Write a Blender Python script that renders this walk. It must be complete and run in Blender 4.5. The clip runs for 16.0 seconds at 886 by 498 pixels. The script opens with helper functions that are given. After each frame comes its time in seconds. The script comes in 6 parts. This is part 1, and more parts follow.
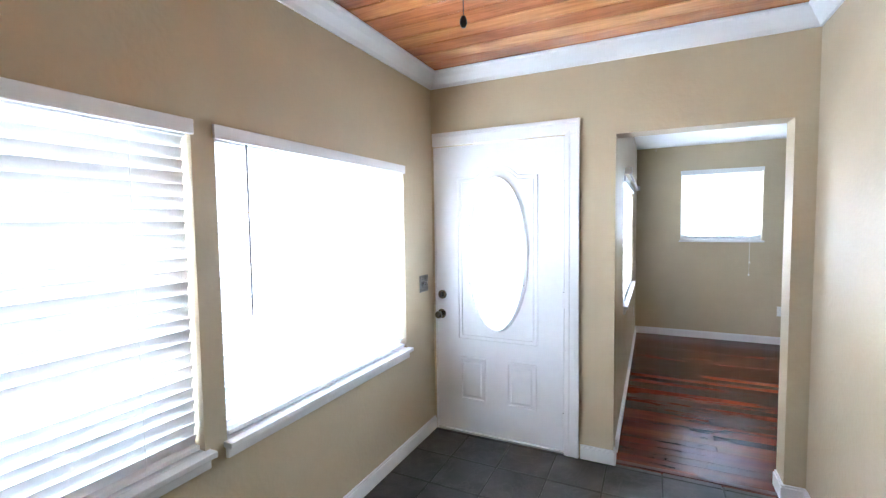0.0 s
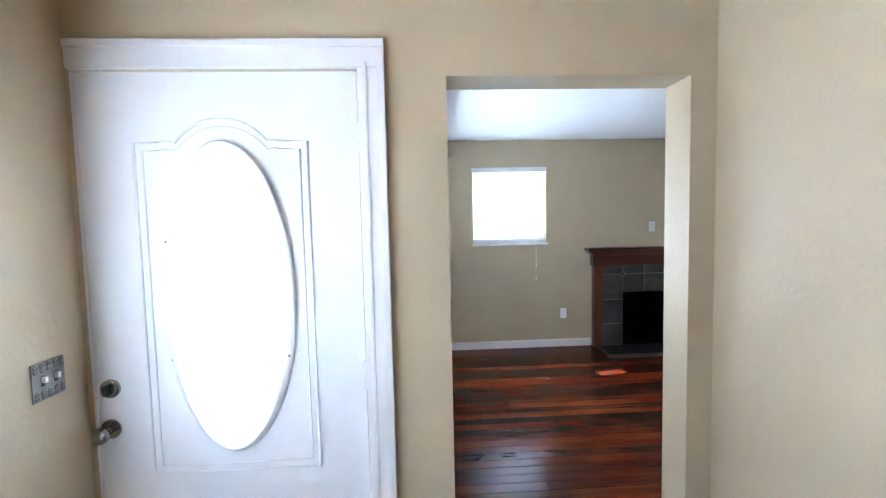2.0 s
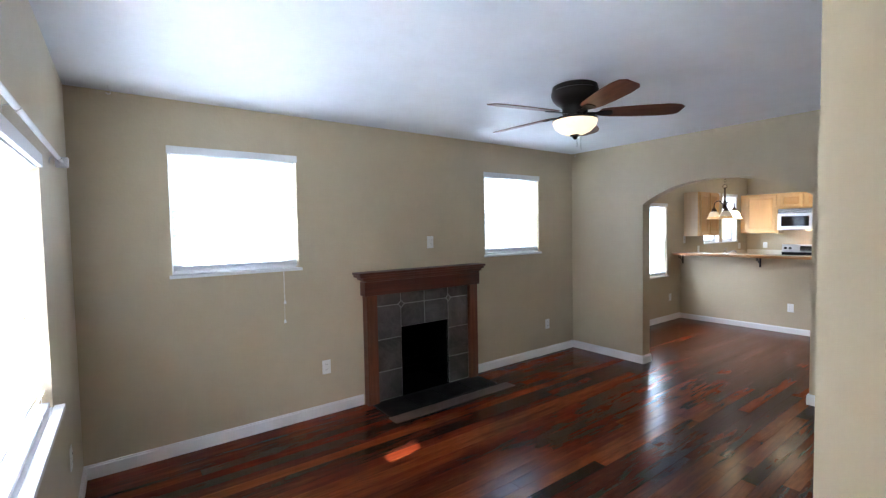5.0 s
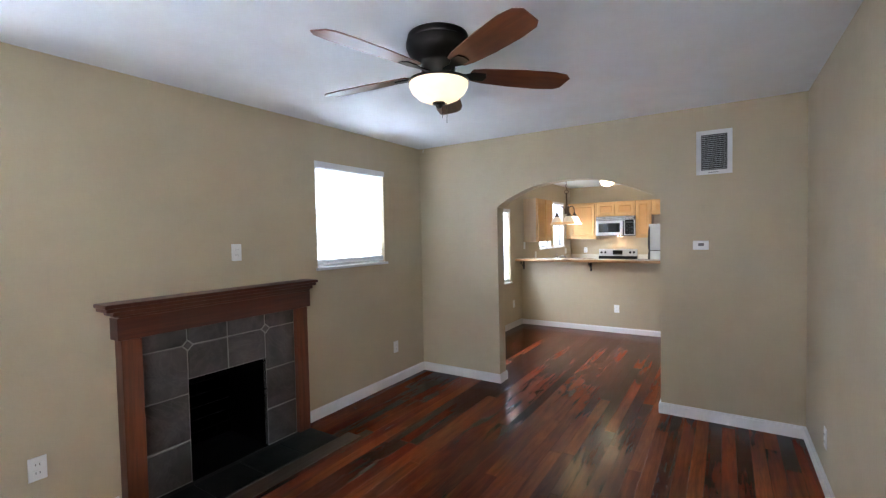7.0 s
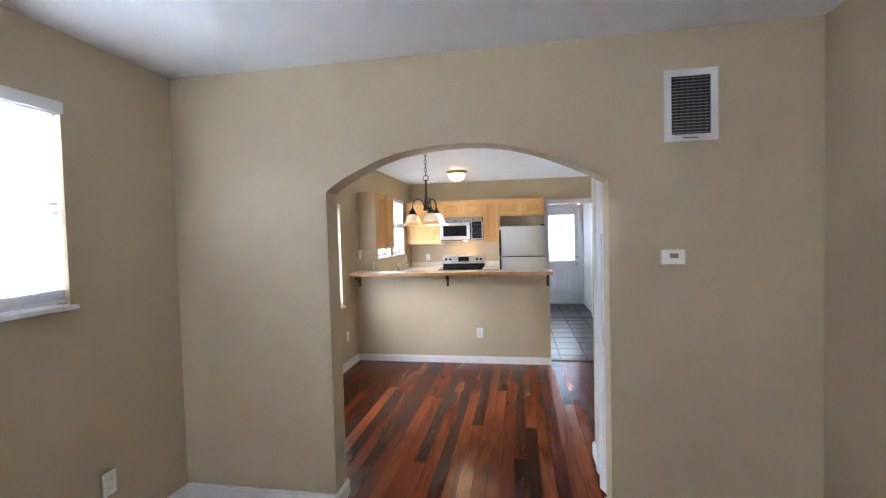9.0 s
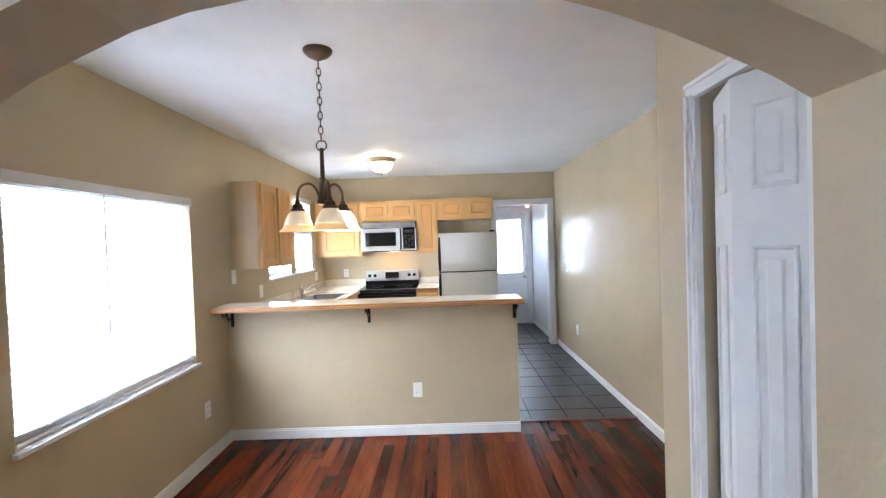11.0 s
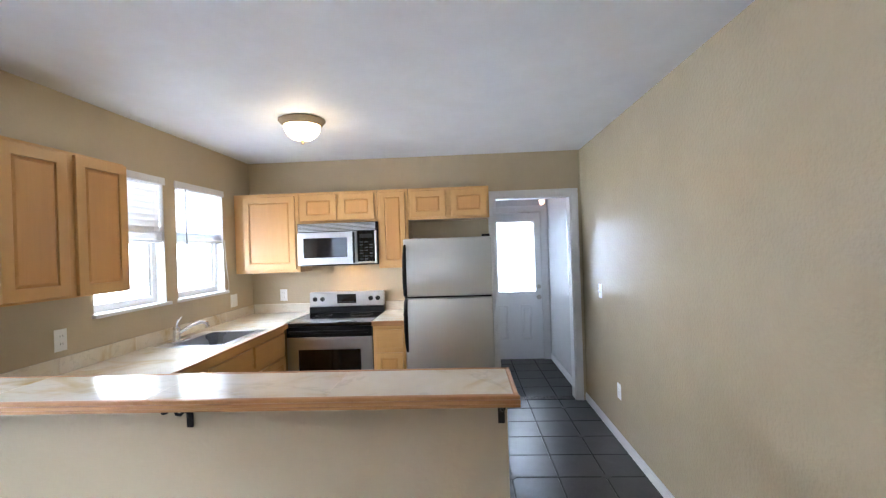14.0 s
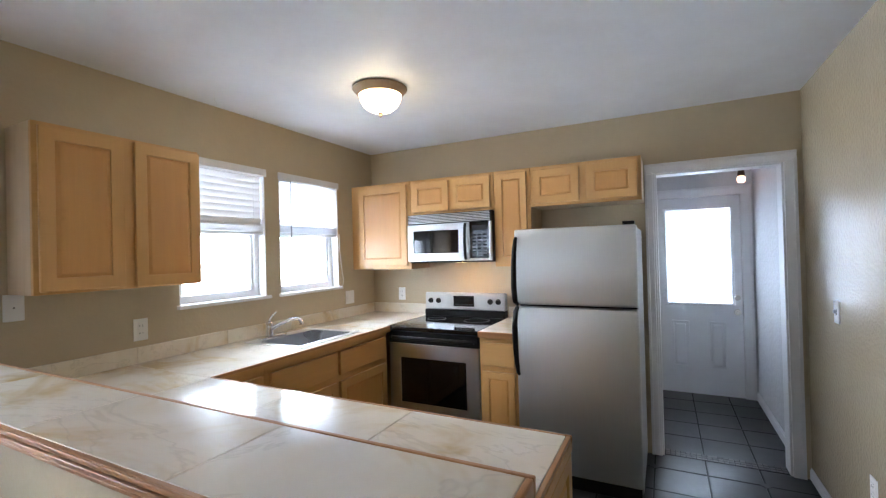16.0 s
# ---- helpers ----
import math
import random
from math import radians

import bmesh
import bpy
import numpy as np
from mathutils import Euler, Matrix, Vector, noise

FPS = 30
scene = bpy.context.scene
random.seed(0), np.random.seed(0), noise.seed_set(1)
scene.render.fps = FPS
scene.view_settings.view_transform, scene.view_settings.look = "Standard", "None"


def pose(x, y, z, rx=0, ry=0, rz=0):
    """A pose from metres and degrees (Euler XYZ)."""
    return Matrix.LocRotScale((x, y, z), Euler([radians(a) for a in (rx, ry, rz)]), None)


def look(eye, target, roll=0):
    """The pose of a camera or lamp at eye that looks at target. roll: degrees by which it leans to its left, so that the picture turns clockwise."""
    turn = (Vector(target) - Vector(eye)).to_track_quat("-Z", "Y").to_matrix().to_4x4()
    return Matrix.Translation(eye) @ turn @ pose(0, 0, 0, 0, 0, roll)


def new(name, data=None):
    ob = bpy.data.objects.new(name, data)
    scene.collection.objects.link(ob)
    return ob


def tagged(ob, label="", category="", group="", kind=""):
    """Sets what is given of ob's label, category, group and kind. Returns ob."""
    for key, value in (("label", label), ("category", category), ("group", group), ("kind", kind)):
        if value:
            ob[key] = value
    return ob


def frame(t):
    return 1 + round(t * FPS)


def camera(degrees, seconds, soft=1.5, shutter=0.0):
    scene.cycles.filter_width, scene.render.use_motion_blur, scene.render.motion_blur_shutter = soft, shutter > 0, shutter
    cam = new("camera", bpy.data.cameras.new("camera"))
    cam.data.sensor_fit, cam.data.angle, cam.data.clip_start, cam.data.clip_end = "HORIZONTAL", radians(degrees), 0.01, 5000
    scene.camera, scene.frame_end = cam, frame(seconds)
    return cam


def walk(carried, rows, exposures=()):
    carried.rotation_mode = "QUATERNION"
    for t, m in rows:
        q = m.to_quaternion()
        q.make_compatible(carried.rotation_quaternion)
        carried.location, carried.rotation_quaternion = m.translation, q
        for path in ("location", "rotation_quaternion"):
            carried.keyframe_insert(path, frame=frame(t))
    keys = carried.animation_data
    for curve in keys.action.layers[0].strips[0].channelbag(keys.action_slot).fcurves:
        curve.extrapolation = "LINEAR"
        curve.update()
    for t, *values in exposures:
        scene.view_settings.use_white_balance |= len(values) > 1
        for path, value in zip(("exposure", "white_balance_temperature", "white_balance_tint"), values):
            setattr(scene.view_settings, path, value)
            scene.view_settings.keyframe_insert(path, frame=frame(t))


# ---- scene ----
cam = camera(90.8, 16.0, soft=1.28)
PATH = [
    (0, (-0.363, -0.261, 1.505), (-1.23, 1.538, 1.388), -0.8),
    (0.5, (-0.478, -0.055, 1.521), (-1.164, 1.819, 1.393), -0.7),
    (1, (-0.555, 0.257, 1.517), (-1.034, 2.195, 1.386), -0.9),
    (1.5, (-0.637, 0.633, 1.51), (-0.861, 2.617, 1.385), -1.1),
    (2, (-0.672, 1.052, 1.538), (-0.567, 3.045, 1.406), -1.3),
    (2.5, (-0.609, 1.464, 1.535), (-0.234, 3.424, 1.402), -0.9),
    (3, (-0.544, 1.835, 1.534), (0.05, 3.741, 1.413), -0.9),
    (3.5, (-0.461, 2.15, 1.548), (0.314, 3.99, 1.43), -0.6),
    (4, (-0.384, 2.361, 1.555), (0.542, 4.129, 1.439), -0.7),
    (6.5, (0.035, 3.052, 1.467), (1.582, 4.319, 1.411), -1.3),
    (7, (0.338, 3.293, 1.503), (2.017, 4.378, 1.436), -1.2),
    (7.5, (0.711, 3.558, 1.512), (2.514, 4.421, 1.437), -1.3),
    (8, (1.135, 3.773, 1.504), (3.019, 4.44, 1.429), -1.2),
    (8.5, (1.581, 3.981, 1.504), (3.518, 4.474, 1.432), -1.0),
    (9, (2.042, 4.169, 1.512), (4.012, 4.51, 1.445), -1.5),
    (11.5, (3.99, 4.371, 1.535), (5.99, 4.327, 1.496), -1.7),
    (12, (4.301, 4.352, 1.531), (6.298, 4.253, 1.498), -1.6),
    (12.5, (4.649, 4.281, 1.527), (6.646, 4.167, 1.501), -1.8),
    (13, (4.986, 4.208, 1.53), (6.983, 4.095, 1.508), -1.8),
    (13.5, (5.291, 4.096, 1.528), (7.29, 4.041, 1.512), -2.0),
    (14, (5.525, 3.963, 1.532), (7.522, 4.062, 1.525), -1.9),
    (14.5, (5.781, 3.882, 1.502), (7.757, 4.189, 1.506), -1.9),
    (15, (6.019, 3.782, 1.503), (7.957, 4.277, 1.518), -1.8),
    (15.5, (6.191, 3.657, 1.502), (8.069, 4.345, 1.518), -1.7),
    (16, (6.382, 3.605, 1.478), (8.166, 4.509, 1.494), -1.5),
]
EXPOSURES = [(0, 3.05, 5830, 9.0), (2, 2.92, 5650, 7.5), (4, 2.78, 5800, 10), (6.5, 2.89, 6170, 12.7), (9, 3.0, 6350, 13.7), (11.4, 3.25, 6130, 11.8), (12.5, 3.09, 6080, 12.8), (14, 2.88, 6080, 12.4), (16, 2.56, 6090, 12)]
walk(cam, [(t, look(eye, target, roll)) for t, eye, target, roll in PATH], EXPOSURES)

# ---------------------------------------------------------------- light
world = bpy.data.worlds.new("sky")
scene.world = world
world.use_nodes = True
SUN_EL, SUN_AZ = radians(29.7), radians(259.3)      # azimuth: direction the sun stands in, from +y clockwise
sky = world.node_tree.nodes.new("ShaderNodeTexSky")
sky.sky_type, sky.sun_disc, sky.sun_elevation, sky.sun_rotation = "NISHITA", False, SUN_EL, SUN_AZ
world.node_tree.links.new(sky.outputs[0], world.node_tree.nodes["Background"].inputs[0])
world.node_tree.nodes["Background"].inputs[1].default_value = 0.15
sun = new("sun", bpy.data.lights.new("sun", "SUN"))
sun.data.energy, sun.data.angle, sun.data.color = 5.0, radians(0.6), (1.0, 0.94, 0.85)
sun_from = Vector((math.sin(SUN_AZ) * math.cos(SUN_EL), math.cos(SUN_AZ) * math.cos(SUN_EL), math.sin(SUN_EL)))
sun.matrix_basis = look(sun_from * 20, (0, 0, 0))

DAYLIGHT = 5.4         # glow of the hazy daylight outside the windows
LAMP = 0.55             # glow of the lamp globes


# ---------------------------------------------------------------- materials
def nodes_of(name):
    m = bpy.data.materials.new(name)
    m.use_nodes = True
    t = m.node_tree
    return m, t, t.nodes["Principled BSDF"]


def add(t, kind, **values):
    n = t.nodes.new(kind)
    for key, v in values.items():
        n.inputs[key].default_value = v
    return n


def coords(t, stretch=(1, 1, 1), random_shift=False):
    tc = t.nodes.new("ShaderNodeTexCoord")
    mp = add(t, "ShaderNodeMapping", Scale=stretch)
    t.links.new(tc.outputs["Object"], mp.inputs["Vector"])
    if random_shift:
        info = t.nodes.new("ShaderNodeObjectInfo")
        mul = t.nodes.new("ShaderNodeVectorMath")
        mul.operation = "SCALE"
        mul.inputs[0].default_value = (37.0, 91.0, 13.0)
        t.links.new(info.outputs["Random"], mul.inputs["Scale"])
        t.links.new(mul.outputs[0], mp.inputs["Location"])
    return mp.outputs[0]


def noise_tex(t, vec, scale, detail=3.0, rough=0.55, distort=0.0):
    n = add(t, "ShaderNodeTexNoise", Scale=scale, Detail=detail, Roughness=rough, Distortion=distort)
    t.links.new(vec, n.inputs["Vector"])
    return n.outputs["Fac"]


def ramp(t, fac, stops):
    n = t.nodes.new("ShaderNodeValToRGB")
    e = n.color_ramp.elements
    while len(e) < len(stops):
        e.new(0.5)
    for el, (p, c) in zip(e, stops):
        el.position, el.color = p, (*c, 1) if len(c) == 3 else c
    t.links.new(fac, n.inputs[0])
    return n.outputs[0]


def mix(t, fac, a, b, mode="MIX"):
    n = t.nodes.new("ShaderNodeMix")
    n.data_type, n.blend_type = "RGBA", mode
    for sock, v in ((n.inputs[0], fac), (n.inputs[6], a), (n.inputs[7], b)):
        if isinstance(v, (int, float)):
            sock.default_value = v
        elif isinstance(v, tuple):
            sock.default_value = (*v, 1)
        else:
            t.links.new(v, sock)
    return n.outputs[2]


def bump(t, bsdf, height, strength, distance):
    n = add(t, "ShaderNodeBump", Strength=strength, Distance=distance)
    t.links.new(height, n.inputs["Height"])
    t.links.new(n.outputs[0], bsdf.inputs["Normal"])


def math_node(t, op, a, b):
    n = t.nodes.new("ShaderNodeMath")
    n.operation = op
    for s, v in ((n.inputs[0], a), (n.inputs[1], b)):
        if isinstance(v, (int, float)):
            s.default_value = v
        else:
            t.links.new(v, s)
    return n.outputs[0]


def surface(name, colour, rough=0.5, metal=0.0, vary=0.12, big=1.2, small=18.0, bump_scale=90.0, bump_strength=0.15,
            bump_distance=0.002, rough_vary=0.05, stretch=(1, 1, 1), coat=0.0, shift=False):
    """A painted, moulded or metal surface: two scales of mottling, uneven gloss and fine relief."""
    m, t, b = nodes_of(name)
    v = coords(t, stretch, shift)
    dark = tuple(c * (1 - vary) for c in colour)
    light = tuple(min(1, c * (1 + vary * 0.6)) for c in colour)
    large = ramp(t, noise_tex(t, v, big, 4), [(0.3, dark), (0.7, light)])
    fine = ramp(t, noise_tex(t, v, small, 3), [(0.3, (1 - vary * 0.4,) * 3), (0.7, (1, 1, 1))])
    t.links.new(mix(t, 1.0, large, fine, "MULTIPLY"), b.inputs["Base Color"])
    r = ramp(t, noise_tex(t, v, big * 3, 3), [(0.25, (max(0.02, rough - rough_vary),) * 3), (0.75, (min(1, rough + rough_vary),) * 3)])
    t.links.new(r, b.inputs["Roughness"])
    b.inputs["Metallic"].default_value = metal
    b.inputs["Coat Weight"].default_value = coat
    if bump_strength:
        bump(t, b, noise_tex(t, v, bump_scale, 3, 0.6), bump_strength, bump_distance)
    return m


def textured_paint(name, colour, rough, scale=34.0, strength=0.5, depth=0.0035):
    """Satin wall paint over knock-down plaster: flattened blobs that catch the light."""
    m, t, b = nodes_of(name)
    v = coords(t)
    large = ramp(t, noise_tex(t, v, 0.9, 4), [(0.3, tuple(c * 0.93 for c in colour)), (0.7, tuple(c * 1.04 for c in colour))])
    scuff = ramp(t, noise_tex(t, v, 5.0, 5, 0.7), [(0.22, (0.955, 0.95, 0.94)), (0.60, (1, 1, 1))])
    t.links.new(mix(t, 1.0, large, scuff, "MULTIPLY"), b.inputs["Base Color"])
    blobs = ramp(t, noise_tex(t, v, scale, 1.5, 0.5, 0.0), [(0.36, (0, 0, 0)), (0.66, (1, 1, 1))])
    bump(t, b, blobs, strength, depth)
    r = ramp(t, noise_tex(t, v, 2.2, 3), [(0.3, (rough - 0.035,) * 3), (0.7, (rough + 0.035,) * 3)])
    t.links.new(r, b.inputs["Roughness"])
    return m


def wood(name, dark, light, rough=0.4, along="x", scale=1.0, shift=False, vary_random=0.0, coat=0.0, contrast=1.0):
    """Grained wood; the grain runs along the given axis."""
    m, t, b = nodes_of(name)
    k = {"x": (0.06, 1, 1), "y": (1, 0.06, 1), "z": (1, 1, 0.06)}[along]
    v = coords(t, tuple(c * scale for c in k), shift)
    g1 = noise_tex(t, v, 14, 6, 0.65, 1.2)
    g2 = noise_tex(t, v, 90, 3, 0.6)
    broad = noise_tex(t, coords(t, tuple(min(1, c * 4) * scale for c in k), shift), 2.2, 3)
    c1 = ramp(t, g1, [(0.5 - 0.22 * contrast, dark), (0.5 + 0.2 * contrast, light)])
    fleck = 0.8 if contrast < 1.2 else 0.97
    c2 = ramp(t, g2, [(0.3, (fleck, fleck, fleck)), (0.6, (1, 1, 1))])
    low = 0.82 if contrast < 1.2 else 0.90
    c3 = ramp(t, broad, [(0.3, (low, low * 0.985, low * 0.965)), (0.7, (1.0, 1.0, 1.0))])
    col = mix(t, 1.0, mix(t, 1.0, c1, c2, "MULTIPLY"), c3, "MULTIPLY")
    if vary_random:
        info = t.nodes.new("ShaderNodeObjectInfo")
        col = mix(t, 1.0, col, ramp(t, info.outputs["Random"], [(0.0, (1 - vary_random, 1 - vary_random * 1.06, 1 - vary_random * 1.1)), (0.5, (1 - vary_random * 0.45,) * 3), (1.0, (1.06, 1.0, 0.94))]), "MULTIPLY")
    t.links.new(col, b.inputs["Base Color"])
    r = ramp(t, g1, [(0.3, (rough + 0.05,) * 3), (0.7, (rough - 0.04,) * 3)])
    t.links.new(r, b.inputs["Roughness"])
    b.inputs["Coat Weight"].default_value = coat
    b.inputs["Coat Roughness"].default_value = 0.2
    return m


def floor_board_mat():
    """Old refinished heart-pine strips: red-brown stain, pale worn streaks, dark edges, uneven satin varnish."""
    m, t, b = nodes_of("floor_board")
    v = coords(t, (0.07, 1, 1), True)
    info = t.nodes.new("ShaderNodeObjectInfo")
    g = noise_tex(t, v, 22, 6, 0.68, 1.5)
    fine = noise_tex(t, v, 150, 3)
    base = ramp(t, info.outputs["Random"], [(0.0, (0.044, 0.0100, 0.0050)), (0.3, (0.082, 0.0145, 0.0055)), (0.6, (0.116, 0.0200, 0.0066)),
                                             (0.85, (0.155, 0.0330, 0.0105)), (1.0, (0.205, 0.0530, 0.0170))])
    grain = ramp(t, g, [(0.28, (0.58, 0.53, 0.49)), (0.64, (1.14, 1.10, 1.06))])
    col = mix(t, 1.0, base, grain, "MULTIPLY")
    along = noise_tex(t, coords(t, (0.45, 1.6, 1), True), 3.0, 3, 0.6, 0.4)
    col = mix(t, 1.0, col, ramp(t, along, [(0.34, (0.60, 0.56, 0.54)), (0.5, (1, 1, 1)), (0.66, (1.28, 1.36, 1.40))]), "MULTIPLY")
    col = mix(t, 1.0, col, ramp(t, fine, [(0.3, (0.8, 0.78, 0.76)), (0.65, (1, 1, 1))]), "MULTIPLY")
    tc = t.nodes.new("ShaderNodeNewGeometry")
    world_long = add(t, "ShaderNodeMapping", Scale=(0.22, 1.0, 1.0))
    t.links.new(tc.outputs["Position"], world_long.inputs["Vector"])
    worn = noise_tex(t, world_long.outputs[0], 3.4, 6, 0.62, 0.5)
    wear = ramp(t, worn, [(0.48, (0, 0, 0)), (0.80, (0.62, 0.62, 0.62))])
    wear = math_node(t, "MULTIPLY", wear, ramp(t, g, [(0.35, (0.15, 0.15, 0.15)), (0.7, (0.9, 0.9, 0.9))]))
    col = mix(t, wear, col, (0.25, 0.092, 0.036))
    b.inputs["Specular IOR Level"].default_value = 0.17
    t.links.new(col, b.inputs["Base Color"])
    rr = noise_tex(t, tc.outputs["Position"], 3.2, 5, 0.65)
    t.links.new(ramp(t, rr, [(0.3, (0.17,) * 3), (0.7, (0.25,) * 3)]), b.inputs["Roughness"])
    bump(t, b, noise_tex(t, world_long.outputs[0], 14.0, 1.5), 0.14, 0.004)
    return m


def porch_ceiling_mat():
    """Varnished pine boards: each its own tone, orange to red-brown, with darker cloudy stain and a wet gloss."""
    m, t, b = nodes_of("stained_pine_ceiling")
    geo = t.nodes.new("ShaderNodeNewGeometry")
    v = coords(t, (0.07, 1, 1))
    grain = noise_tex(t, v, 30, 5, 0.65, 1.0)
    tone = ramp(t, geo.outputs["Random Per Island"], [(0.0, (0.34, 0.100, 0.036)), (0.4, (0.50, 0.185, 0.066)), (0.75, (0.62, 0.26, 0.095)), (1.0, (0.72, 0.36, 0.15))])
    col = mix(t, 1.0, tone, ramp(t, grain, [(0.3, (0.70, 0.64, 0.58)), (0.65, (1.12, 1.1, 1.06))]), "MULTIPLY")
    cloud = noise_tex(t, coords(t, (0.5, 1, 1)), 2.4, 4, 0.6, 0.6)
    col = mix(t, 1.0, col, ramp(t, cloud, [(0.34, (0.62, 0.50, 0.44)), (0.58, (1, 1, 1))]), "MULTIPLY")
    t.links.new(col, b.inputs["Base Color"])
    t.links.new(ramp(t, grain, [(0.3, (0.22,) * 3), (0.7, (0.14,) * 3)]), b.inputs["Roughness"])
    b.inputs["Coat Weight"].default_value = 0.5
    b.inputs["Coat Roughness"].default_value = 0.12
    bump(t, b, cloud, 0.2, 0.01)
    return m


def slate_mat(name, dark, light, rough, relief=0.12, spread=0.05, gloss=0.5):
    """Dark charcoal tile with cloudy veins and a soft sheen."""
    m, t, b = nodes_of(name)
    v = coords(t, (1, 1, 1), True)
    cloud = noise_tex(t, v, 3.2, 4, 0.55, 0.8)
    col = ramp(t, cloud, [(0.28, dark), (0.55, tuple((a + c) / 2 for a, c in zip(dark, light))), (0.75, light)])
    vein = ramp(t, noise_tex(t, v, 2.6, 5, 0.7, 2.2), [(0.46, (0, 0, 0)), (0.5, (0.16, 0.16, 0.16)), (0.54, (0, 0, 0))])
    col = mix(t, vein, col, tuple(c * 1.8 for c in light))
    info = t.nodes.new("ShaderNodeObjectInfo")
    col = mix(t, 1.0, col, ramp(t, info.outputs["Random"], [(0, (0.8, 0.8, 0.8)), (1, (1.12, 1.1, 1.08))]), "MULTIPLY")
    t.links.new(col, b.inputs["Base Color"])
    t.links.new(ramp(t, noise_tex(t, v, 9, 4), [(0.3, (rough - spread,) * 3), (0.7, (rough + spread,) * 3)]), b.inputs["Roughness"])
    b.inputs["Specular IOR Level"].default_value = gloss
    bump(t, b, noise_tex(t, v, 12, 2, 0.5), relief, 0.003)
    return m


def marble_mat():
    """Cream marble-look counter tile with ochre clouds and thin grey veins."""
    m, t, b = nodes_of("cream_marble")
    v = coords(t, (1, 0.55, 1), True)
    cloud = noise_tex(t, v, 3.0, 4, 0.6, 1.0)
    col = ramp(t, cloud, [(0.27, (0.56, 0.42, 0.22)), (0.36, (0.68, 0.57, 0.40)), (0.46, (0.76, 0.70, 0.59)), (0.75, (0.82, 0.78, 0.71))])
    vein = ramp(t, noise_tex(t, v, 1.9, 5, 0.62, 1.6), [(0.485, (0, 0, 0)), (0.5, (0.26, 0.26, 0.26)), (0.512, (0, 0, 0))])
    col = mix(t, vein, col, (0.42, 0.38, 0.30))
    t.links.new(col, b.inputs["Base Color"])
    t.links.new(ramp(t, noise_tex(t, v, 7, 4), [(0.3, (0.10,) * 3), (0.7, (0.24,) * 3)]), b.inputs["Roughness"])
    b.inputs["Specular IOR Level"].default_value = 0.3
    bump(t, b, noise_tex(t, v, 5, 3), 0.05, 0.002)
    return m


def brushed_steel(name, along, colour=(0.62, 0.62, 0.63), rough=0.34):
    m, t, b = nodes_of(name)
    k = {"x": (0.02, 1, 1), "y": (1, 0.02, 1), "z": (1, 1, 0.02)}[along]
    v = coords(t, k)
    n = noise_tex(t, v, 260, 3)
    t.links.new(ramp(t, n, [(0.3, tuple(c * 0.95 for c in colour)), (0.7, colour)]), b.inputs["Base Color"])
    t.links.new(ramp(t, noise_tex(t, coords(t), 3, 3), [(0.3, (rough - 0.03,) * 3), (0.7, (rough + 0.03,) * 3)]), b.inputs["Roughness"])
    b.inputs["Metallic"].default_value = 1.0
    bump(t, b, n, 0.03, 0.0006)
    return m


def glowing(name, colour, strength, rough=0.3):
    m, t, b = nodes_of(name)
    v = coords(t)
    col = ramp(t, noise_tex(t, v, 7, 3, 0.6, 1.0), [(0.3, tuple(c * 0.82 for c in colour)), (0.7, colour)])
    t.links.new(col, b.inputs["Base Color"])
    t.links.new(col, b.inputs["Emission Color"])
    b.inputs["Emission Strength"].default_value = strength
    b.inputs["Roughness"].default_value = rough
    return m


def blind_mat(name="blind_vinyl", through_lo=0.42, through_hi=0.55):
    """White vinyl slats, thin enough to let daylight through."""
    m, t, b = nodes_of(name)
    b.inputs["Base Color"].default_value = (0.86, 0.86, 0.87, 1)
    b.inputs["Roughness"].default_value = 0.45
    tr = t.nodes.new("ShaderNodeBsdfTranslucent")
    tr.inputs["Color"].default_value = (0.86, 0.87, 0.9, 1)
    mx = t.nodes.new("ShaderNodeMixShader")
    v = coords(t)
    t.links.new(ramp(t, noise_tex(t, v, 3, 2), [(0.3, (through_lo,) * 3), (0.7, (through_hi,) * 3)]), mx.inputs[0])
    t.links.new(b.outputs[0], mx.inputs[1])
    t.links.new(tr.outputs[0], mx.inputs[2])
    t.links.new(mx.outputs[0], t.nodes["Material Output"].inputs["Surface"])
    return m


def glass_mat():
    m, t, b = nodes_of("window_glass")
    b.inputs["Base Color"].default_value = (1, 1, 1, 1)
    b.inputs["Roughness"].default_value = 0.0
    b.inputs["IOR"].default_value = 1.45
    b.inputs["Transmission Weight"].default_value = 1.0
    return m


def frosted_mat():
    m, t, b = nodes_of("frosted_glass")
    v = coords(t)
    b.inputs["Base Color"].default_value = (0.95, 0.97, 1, 1)
    b.inputs["Transmission Weight"].default_value = 1.0
    t.links.new(ramp(t, noise_tex(t, v, 40, 3), [(0.3, (0.35,) * 3), (0.7, (0.6,) * 3)]), b.inputs["Roughness"])
    return m


def backdrop_mat(name, strength):
    m, t, b = nodes_of(name)
    e = t.nodes.new("ShaderNodeEmission")
    v = coords(t)
    t.links.new(ramp(t, noise_tex(t, v, 0.7, 4), [(0.3, (0.73, 0.86, 0.985)), (0.7, (0.77, 0.89, 1.0))]), e.inputs[0])
    e.inputs[1].default_value = strength
    t.links.new(e.outputs[0], t.nodes["Material Output"].inputs["Surface"])
    return m


